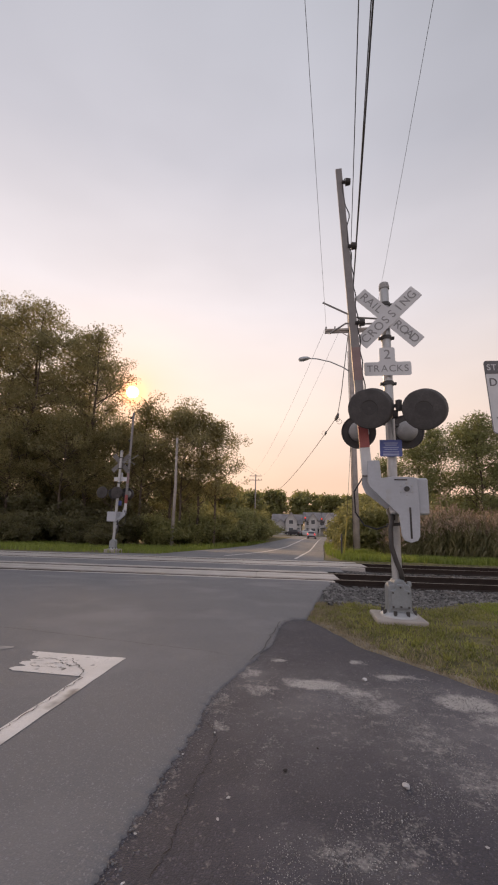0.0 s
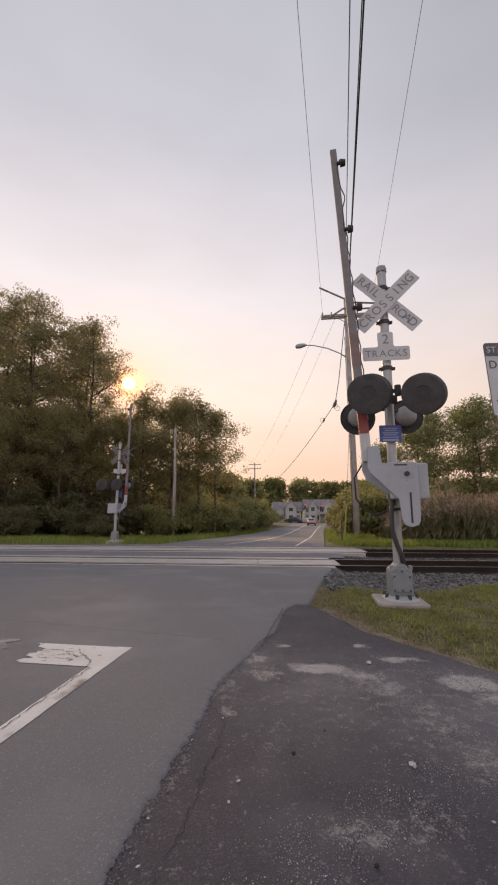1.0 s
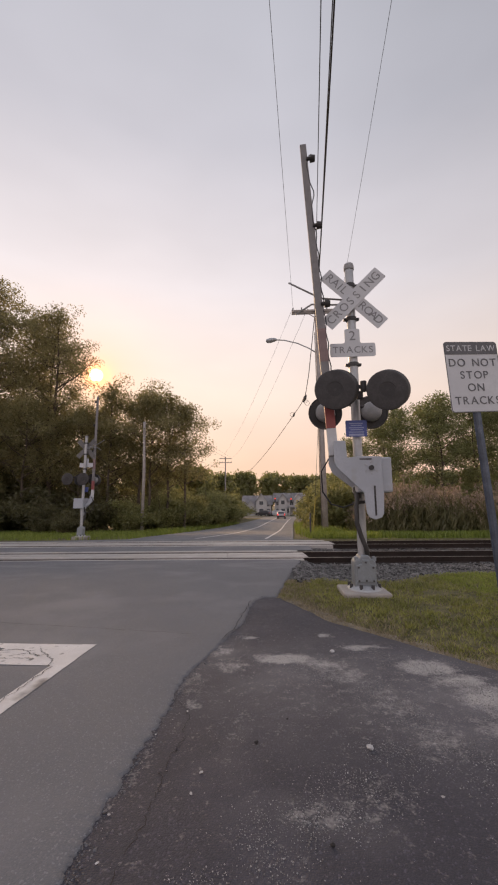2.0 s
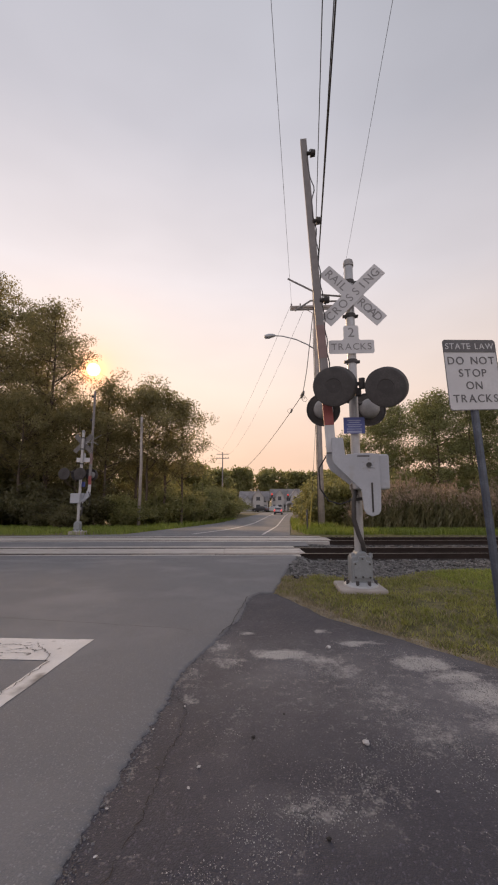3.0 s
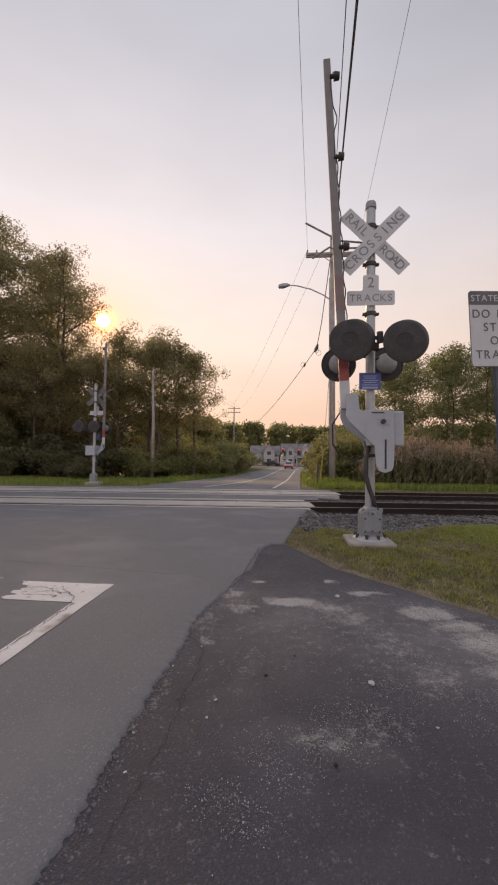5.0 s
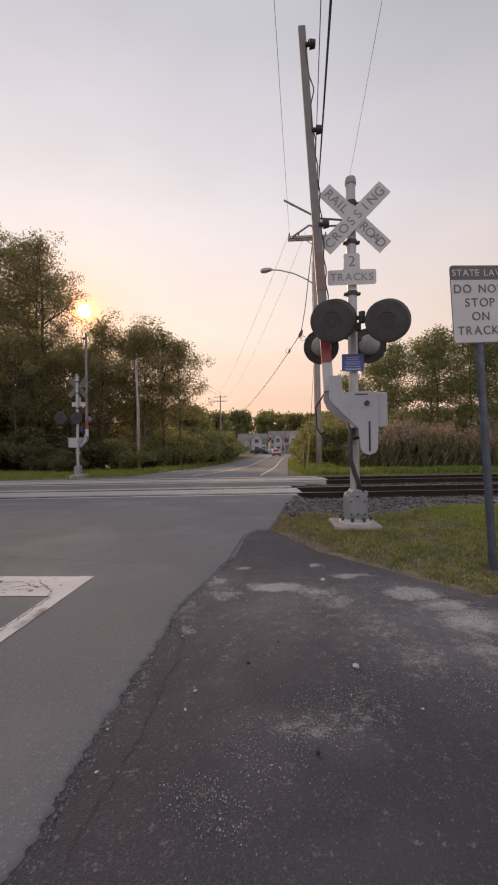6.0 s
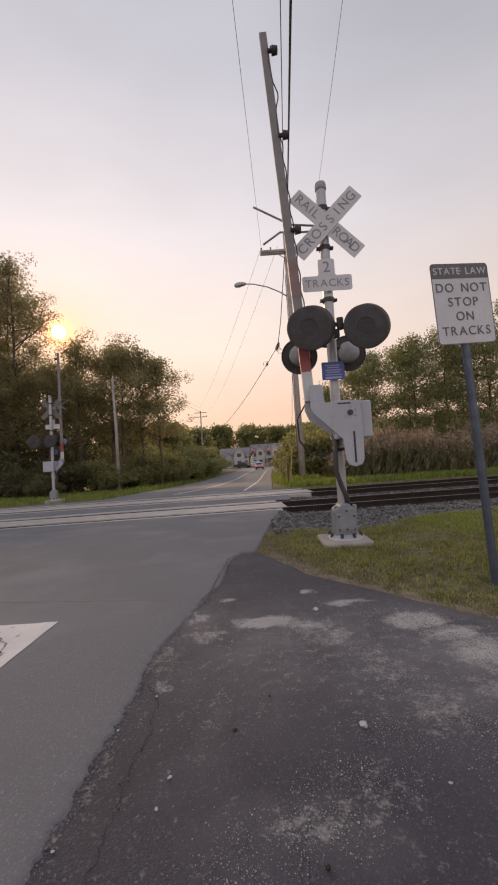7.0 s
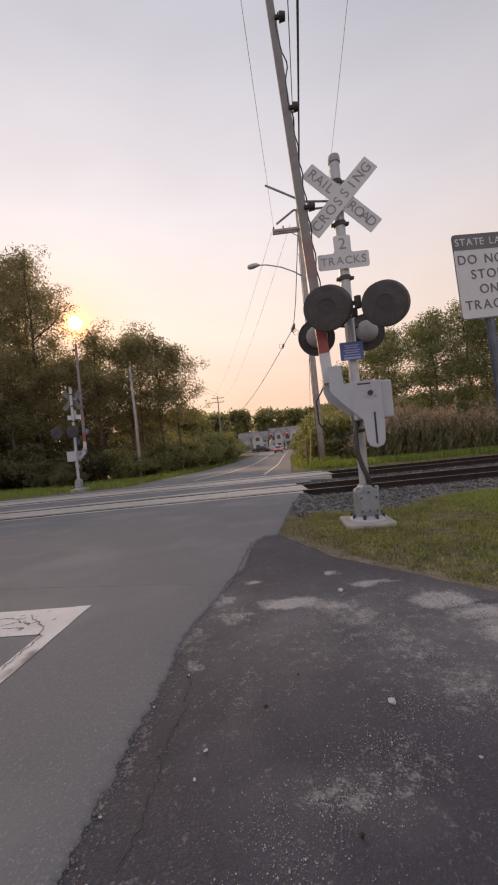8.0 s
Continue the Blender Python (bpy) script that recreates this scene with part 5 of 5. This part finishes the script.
blades("bright_lawn", scatter(26000, 2.6, 9.0, 4.6, 8.4, lambda x, y, q: lawn_ok(x, y, q) and x > 3.0 + 0.5 * noise.noise((x, y, 2)) + max(0, 6.2 - y) * 0.8, 34), 0.05, 0.005, GREENGRASS, "bright green mown grass away from the road", "grass", 0.9, 35)
blades("verge_grass", scatter(26000, -30, -6.6, 17.6, 31, lambda x, y, q: x < far_left(y) - 0.1 and y > 18.3 + SLANT * x * 0.6 and q.random() < 0.55 + noise.noise((x * 0.9, y * 0.9, 1)), 5), 0.24, 0.012, TALLGRASS, "bright rough grass under the wood", "grass", 0.6, 6)
blades("reed_verge_grass", scatter(22000, 1.8, 24, 18.9, 22.0, lambda x, y, q: x > far_right(y) + 0.3 and y > 18.7 + SLANT * x + q.random() * 1.4 and q.random() < 0.6 + noise.noise((x * 0.8, y * 1.2, 4)), 7), 0.30, 0.012, TALLGRASS, "bright tall grass before the reeds", "grass", 0.6, 8)
blades("road_verge_grass", scatter(9000, -9, 8, 26, 60, lambda x, y, q: x < far_left(y) - 0.1 or x > far_right(y) + 0.15, 9), 0.4, 0.018, TALLGRASS, "rough grass along the road", "grass", 0.6, 10)
blades("pole_grass", [(PX + q.normal(0, 0.45), PY - 0.3 + q.normal(0, 0.35), h(PY) - 0.05) for q in [np.random.default_rng(11)] for _ in range(3000)], 0.55, 0.012, TALLGRASS, "tuft of long grass at the pole's foot", "grass", 0.6, 12)

# ---- distant houses, signals and cars ----


def make_house(name, x0, x1, y0, y1, eave, ridge, along_x, label, rows):
    zb = h(y0) - 0.2
    hs = empty(name, pose(0, 0, zb), label, "house", "houses at the road's end")
    bm = bmesh.new()
    box(bm, x0, x1, y0, y1, 0, eave)
    if not along_x:
        g = [bm.verts.new(p) for p in ((x0, y0 + 0.001, eave), (x1, y0 + 0.001, eave), ((x0 + x1) / 2, y0 + 0.001, ridge - 0.1))]
        bm.faces.new(g)
    part("wall", bm, SIDING, hs)
    bm = bmesh.new()
    o = 0.5
    if along_x:
        ym = (y0 + y1) / 2
        for s, ya in ((1, y0 - o), (-1, y1 + o)):
            q = [bm.verts.new(p) for p in ((x0 - o, ya, eave - 0.2), (x1 + o, ya, eave - 0.2), (x1 + o, ym, ridge), (x0 - o, ym, ridge))]
            bm.faces.new(q)
        for xa in (x0, x1):
            bm.faces.new([bm.verts.new(p) for p in ((xa, y0, eave), (xa, y1, eave), (xa, ym, ridge - 0.1))])
    else:
        xm = (x0 + x1) / 2
        for xa in (x0 - o, x1 + o):
            q = [bm.verts.new(p) for p in ((xa, y0 - o, eave - 0.25), (xa, y1, eave - 0.25), (xm, y1, ridge), (xm, y0 - o, ridge))]
            bm.faces.new(q)
    bmesh.ops.solidify(bm, geom=bm.faces[:], thickness=0.18)
    part("roof", bm, ROOFING, hs)
    for z0, z1, xs in rows:
        for x, w in xs:
            win = part("window", box(bmesh.new(), x - w / 2 - 0.1, x + w / 2 + 0.1, y0 - 0.06, y0 + 0.02, z0 - 0.1, z1 + 0.1), TRIMWHITE, hs)
            part("pane", box(bmesh.new(), x - w / 2, x - 0.03, y0 - 0.08, y0 - 0.062, z0, z1), DARKGLASS, win)
            part("pane", box(bmesh.new(), x + 0.03, x + w / 2, y0 - 0.08, y0 - 0.062, z0, z1), DARKGLASS, win)
    return hs


def front_gable(hs, xc, w, y0, eave, ridge, wins):
    """A gabled bay that stands out from the front of a house."""
    bm = bmesh.new()
    slab(bm, [(xc - w / 2, 0), (xc + w / 2, 0), (xc + w / 2, eave), (xc, ridge - 0.12), (xc - w / 2, eave)], y0 - 0.9, y0 + 2.0)
    bay = part("gable_bay", bm, SIDING, hs, "pale grey gabled bay")
    bm = bmesh.new()
    for sgn in (-1, 1):
        slope = [(xc + sgn * (w / 2 + 0.35), eave - 0.3), (xc, ridge), (xc, ridge - 0.2), (xc + sgn * (w / 2 + 0.35), eave - 0.5)]
        slab(bm, slope[::sgn], y0 - 1.3, y0 + 2.2)
    part("gable_roof", bm, ROOFING, bay)
    for x, z, ww, hh in wins:
        win = part("window", box(bmesh.new(), x - ww / 2 - 0.1, x + ww / 2 + 0.1, y0 - 0.97, y0 - 0.88, z - 0.1, z + hh + 0.1), TRIMWHITE, bay)
        part("pane", box(bmesh.new(), x - ww / 2, x + ww / 2, y0 - 0.985, y0 - 0.972, z, z + hh), DARKGLASS, win)


LAB = "pale grey two-storey town house with grey shingle roof"
west = make_house("house", -9.6, -0.9, 124, 134, 3.6, 6.4, True, LAB, ((0.9, 2.2, ((-8.4, 1.3), (-6.4, 1.0), (-1.8, 0.9))), (2.9, 3.5, ((-8.2, 1.0), (-1.8, 0.8)))))
front_gable(west, -3.9, 3.4, 124, 4.6, 6.9, ((-3.9, 0.9, 1.3, 1.3), (-3.9, 3.4, 1.2, 1.1)))
front_gable(west, -7.2, 2.4, 124, 3.2, 4.9, ((-7.2, 1.0, 1.0, 1.2),))
east = make_house("house", 0.2, 10.4, 125, 136, 4.6, 7.2, True, LAB, ((3.2, 4.3, ((1.2, 1.0), (5.4, 1.1), (9.4, 1.0))), (0.9, 2.2, ((1.2, 1.1), (4.2, 1.0)))))
front_gable(east, 2.7, 2.6, 125, 5.0, 6.9, ((2.7, 0.9, 1.2, 1.3), (2.7, 3.5, 1.1, 1.2)))
front_gable(east, 7.6, 2.8, 125, 5.0, 7.0, ((7.6, 3.4, 1.2, 1.2),))
bm = bmesh.new()
slab(bm, [(4.4, 2.55), (10.2, 2.55), (10.2, 2.75), (9.6, 3.3), (5.0, 3.3), (4.4, 2.75)], 121.6, 124.4)
porch = part("porch_roof", bm, ROOFING, east, "low grey porch roof")
for x in (4.6, 6.4, 8.2, 10.0):
    part("porch_column", box(bmesh.new(), x - 0.12, x + 0.12, 121.7, 121.94, 0, 2.56, 0.02), TRIMWHITE, porch, "white porch column")
make_house("house", 10.9, 18, 123, 133, 4.6, 6.8, False, LAB, ((3.2, 4.5, ((12.5, 1.2), (15.5, 1.2))),))
make_house("house", -21, -13.5, 118, 126, 3.2, 5.4, False, "small pale house half hidden by shrubs", ((0.9, 2.1, ((-19, 1.2), (-16, 1.2))),))


def make_car(m, paint, lit, label):
    cr = empty("car", m, label, "car", "cars down the road")
    side = [(-2.2, 0.42), (-2.25, 0.75), (-2.15, 1.02), (-1.95, 1.08), (-1.55, 1.58), (-1.2, 1.66), (0.3, 1.66), (0.6, 1.6), (1.15, 1.1), (2.0, 0.98), (2.25, 0.8), (2.28, 0.45), (2.1, 0.3), (-2.05, 0.3)]
    bm = bmesh.new()
    slab(bm, side, -0.9, 0.9)
    for v in bm.verts:
        if v.co.z > 1.15:
            v.co.y *= 0.80
    bmesh.ops.bevel(bm, geom=bm.edges[:], offset=0.05, segments=2, affect="EDGES", profile=0.5)
    bm.transform(pose(0, 0, 0, 0, 0, 90))
    body = part("body", bm, paint, cr)
    bm = bmesh.new()
    box(bm, -0.62, 0.62, -0.012, 0.012, -0.24, 0.24, 0.01, Matrix.Translation((0, -1.80, 1.33)) @ pose(0, 0, 0, -38, 0, 0))
    part("rear_window", bm, DARKGLASS, body)
    for s in (-1, 1):
        bm = bmesh.new()
        box(bm, s * 0.80 - 0.012, s * 0.80 + 0.012, -1.2, 0.5, 1.15, 1.5, 0.01, pose(0, 0, 0))
        part("side_window", bm, DARKGLASS, body)
        bm = bmesh.new()
        box(bm, s * 0.76 - 0.12, s * 0.76 + 0.12, -2.28, -2.12, 0.78, 1.12, 0.03)
        part("tail_lamp", bm, TAILRED if lit else ARMRED, body, "lit red tail lamp" if lit else "")
        for yy in (-1.4, 1.4):
            wheel = part("wheel", tube(bmesh.new(), [(s * 0.68, yy, 0.34), (s * 0.90, yy, 0.34)], 0.34, 18), TYRE, cr)
            part("rim", tube(bmesh.new(), [(s * 0.86, yy, 0.34), (s * 0.915, yy, 0.34)], 0.2, 14), GALV, wheel)
    part("bumper", box(bmesh.new(), -0.86, 0.86, -2.32, -2.16, 0.38, 0.62, 0.03), CARDARK, body)
    part("number_plate", box(bmesh.new(), -0.17, 0.17, -2.29, -2.255, 0.80, 0.94), SIGNWHITE, body)
    return cr


make_car(pose(1.75, 92, h(92) + 0.015, 0, 0, -4), CARRED, True, "silver hatchback with lit red tail lamps on the road")
make_car(pose(-2.9, 113, h(113), 0, 0, 60), CARDARK, False, "dark parked car before the houses")
make_car(pose(0.6, 115, h(115), 0, 0, 75), SIGNWHITE, False, "white parked car before the houses")


def traffic_light(x, y, z, top):
    tl = empty("traffic_light", pose(x, y, z), "black traffic light showing red, hung from a wire", "traffic light", "traffic lights")
    part("case", box(bmesh.new(), -0.22, 0.22, -0.15, 0.15, -0.95, 0.3, 0.03), BLACK, tl)
    bm = bmesh.new()
    bmesh.ops.create_uvsphere(bm, u_segments=14, v_segments=8, radius=0.16, matrix=Matrix.Translation((0, -0.16, 0.08)) @ Matrix.Diagonal((1, 0.4, 1, 1)))
    part("lit_lamp", bm, SIGNALRED, tl, "glowing red lens")
    for dz in (-0.33, -0.7):
        part("dark_lamp", tube(bmesh.new(), [(0, -0.17, dz), (0, -0.14, dz)], 0.14, 12), DARKGLASS, tl)
    part("hanger", tube(bmesh.new(), [(0, 0, 0.25), (0, 0, top)], 0.025, 6), BLACK, tl)
    return tl


traffic_light(0.35, 104, 3.2, 2.2)
traffic_light(4.45, 104, 3.05, 2.35)
wire([(-14, 104, 6.2), (-5, 104, 5.5), (0.35, 104, 5.4), (4.45, 104, 5.4), (14, 104, 6.3)], 0.02, "span wire with traffic lights")

gr = empty("guard_rail", pose(3.95, 58, h(58), 0, 0, 78), "short white guard rail beside the road", "guard rail")
part("beam", box(bmesh.new(), -1.6, 1.6, -0.04, 0.04, 0.5, 0.8, 0.02), TRIMWHITE, gr)
for x in (-1.3, 0.0, 1.3):
    part("post", box(bmesh.new(), x - 0.07, x + 0.07, 0.04, 0.16, -0.1, 0.75, 0.01), WOODPOLE, gr)

# ---- cracks, sand and grit on the asphalt ----


def crack(pts, w, label, seed, zz):
    r = random.Random(seed)
    fine = []
    for a, b in zip(pts, pts[1:]):
        for i in range(9):
            f = i / 9
            fine.append((a[0] + (b[0] - a[0]) * f + r.gauss(0, 0.008), a[1] + (b[1] - a[1]) * f + r.gauss(0, 0.008)))
    v, f = [], []
    for i in range(len(fine) - 1):
        d = Vector((fine[i + 1][0] - fine[i][0], fine[i + 1][1] - fine[i][1])).normalized()
        ww = w * r.uniform(0.3, 1.2) * min(1, (i + 1) / 4, (len(fine) - 1 - i) / 4)
        for s in (-1, 1):
            v.append((fine[i][0] - d.y * ww * s / 2, fine[i][1] + d.x * ww * s / 2, h(fine[i][1]) + zz))
    for i in range(len(fine) - 2):
        f.append((2 * i, 2 * i + 1, 2 * i + 3, 2 * i + 2))
    return tagged(np_mesh("crack", v, f, CRACK), label, "crack", "", "structure")


crack([(-4.6, 4.5), (-2.65, 4.27), (-1.33, 4.10), (-0.79, 4.04), (-0.34, 3.9)], 0.005, "thin dark crack across the road", 1, 0.0165)
crack([(-0.30, 3.85), (-0.20, 4.2), (-0.15, 4.9), (-0.10, 5.4), (0.03, 5.66), (0.12, 5.68)], 0.011, "open crack along the road's broken edge", 2, 0.0165)
crack([(-0.46, 2.71), (-0.36, 2.62), (-0.31, 2.52), (-0.29, 2.29), (-0.32, 2.12), (-0.31, 1.88), (-0.31, 1.70), (-0.34, 1.5)], 0.005, "branching crack at the driveway's edge", 3, 0.001)
crack([(-0.34, 1.5), (-0.37, 1.3), (-0.36, 1.1)], 0.004, "branching crack at the driveway's edge", 4, 0.001)
crack([(-2.02, 3.36), (-1.88, 3.41), (-1.78, 3.36), (-1.66, 3.40)], 0.010, "crack through the painted stop bar", 5, 0.0195)
crack([(-2.20, 3.44), (-2.05, 3.50), (-1.92, 3.46), (-1.82, 3.50)], 0.008, "crack through the painted stop bar", 7, 0.0195)
crack([(-2.12, 3.30), (-1.98, 3.28), (-1.84, 3.31), (-1.74, 3.27)], 0.008, "crack through the painted stop bar", 8, 0.0195)
crack([(-1.86, 3.55), (-1.80, 3.46), (-1.70, 3.38), (-1.60, 3.28), (-1.54, 3.1), (-1.53, 2.8), (-1.55, 2.5), (-1.545, 2.2), (-1.56, 1.9)], 0.008, "crack through the painted lane line", 6, 0.0200)


def rock(x, y, s, seed, material, label, flat=0.45):
    r = random.Random(seed)
    bm = bmesh.new()
    bmesh.ops.create_icosphere(bm, subdivisions=2, radius=1.0)
    for v in bm.verts:
        v.co = v.co * (0.8 + 0.45 * noise.noise(v.co * 1.3 + Vector((seed, 0, 0))))
        v.co = Vector((v.co.x * s, v.co.y * s * 0.75, v.co.z * s * flat))
    ob = tagged(part("stone", bm, material), label, "stone", "stones on the driveway")
    ob.matrix_basis = pose(x, y, h(y) + s * flat * 0.5, 0, 0, r.uniform(0, 360))
    return ob


for k, (x, y, s) in enumerate(((0.70, 2.24, 0.03), (0.70, 3.62, 0.035), (-0.14, 2.0, 0.013), (-0.16, 1.86, 0.01), (-0.33, 2.56, 0.010), (-0.45, 2.3, 0.008), (-0.47, 1.72, 0.009), (-0.42, 1.5, 0.008), (0.93, 1.9, 0.01))):
    rock(x, y, s, k + 3, PEBBLE, "small pale stone lying on the asphalt", 0.35)
for k, (x, y, s) in enumerate(((0.11, 2.25, 0.014), (0.42, 1.62, 0.012), (0.28, 2.5, 0.009))):
    rock(x, y, s, k + 30, CRACK, "small dark stone lying on the asphalt", 0.6)

q = np.random.default_rng(21)
grit, chips = [], []


def drop(x, y):
    if edge(y) + 0.02 < x < verge(min(y, 5.7)) + 0.1:
        (chips if q.random() < 0.16 else grit).append((x, y, h(y) - 0.001))


for cx, cy, rx, ry, a in SAND_SPOTS:
    for _ in range(int(4200 * a * math.sqrt(rx * ry))):
        drop(cx + q.normal(0, rx * 0.8), cy + q.normal(0, ry * 0.8))
for arc in GRIT_ARCS:
    for (x0, y0), (x1, y1) in zip(arc, arc[1:]):
        for _ in range(int(4200 * math.hypot(x1 - x0, y1 - y0))):
            f, off, along = q.random(), q.normal(0, 0.10), math.hypot(x1 - x0, y1 - y0)
            x, y = x0 + (x1 - x0) * f - (y1 - y0) / along * off + q.normal(0, 0.03), y0 + (y1 - y0) * f + (x1 - x0) / along * off + q.normal(0, 0.03)
            if q.random() < 0.6 + 1.2 * noise.noise((x * 6, y * 6, 3)):
                drop(x, y)
for _ in range(900):
    y = q.uniform(0.4, 4.6)
    drop(q.uniform(edge(y) + 0.02, min(2.6, verge(y))), y)
for _ in range(500):
    y = q.uniform(0.4, 8)
    grit.append((q.uniform(-4, edge(y)), y, h(y) + 0.02))
stones("driveway_grit", grit, 0.0018, PEBBLE, "pale grit scattered over the asphalt", "grit", 22)
stones("driveway_chips", chips, 0.0029, PEBBLE, "pale stone chips strewn in arcs over the asphalt", "grit", 24)
rub = []
for _ in range(700):
    y = q.uniform(0.6, 5.6)
    rub.append((edge(y) + q.normal(0.012, 0.03), y, h(y) + 0.002))
flakes = []
for _ in range(170):
    y = q.uniform(0.6, 4.2)
    flakes.append((edge(y) + abs(q.normal(0.0, 0.04)), y, h(y) - 0.004))
stones("edge_flakes", flakes, 0.0065, ROAD, "grey flakes broken off the road's edge", "rubble", 25)
stones("edge_rubble", rub, 0.004, ROAD, "crumbs of broken asphalt along the road's edge", "rubble", 23)
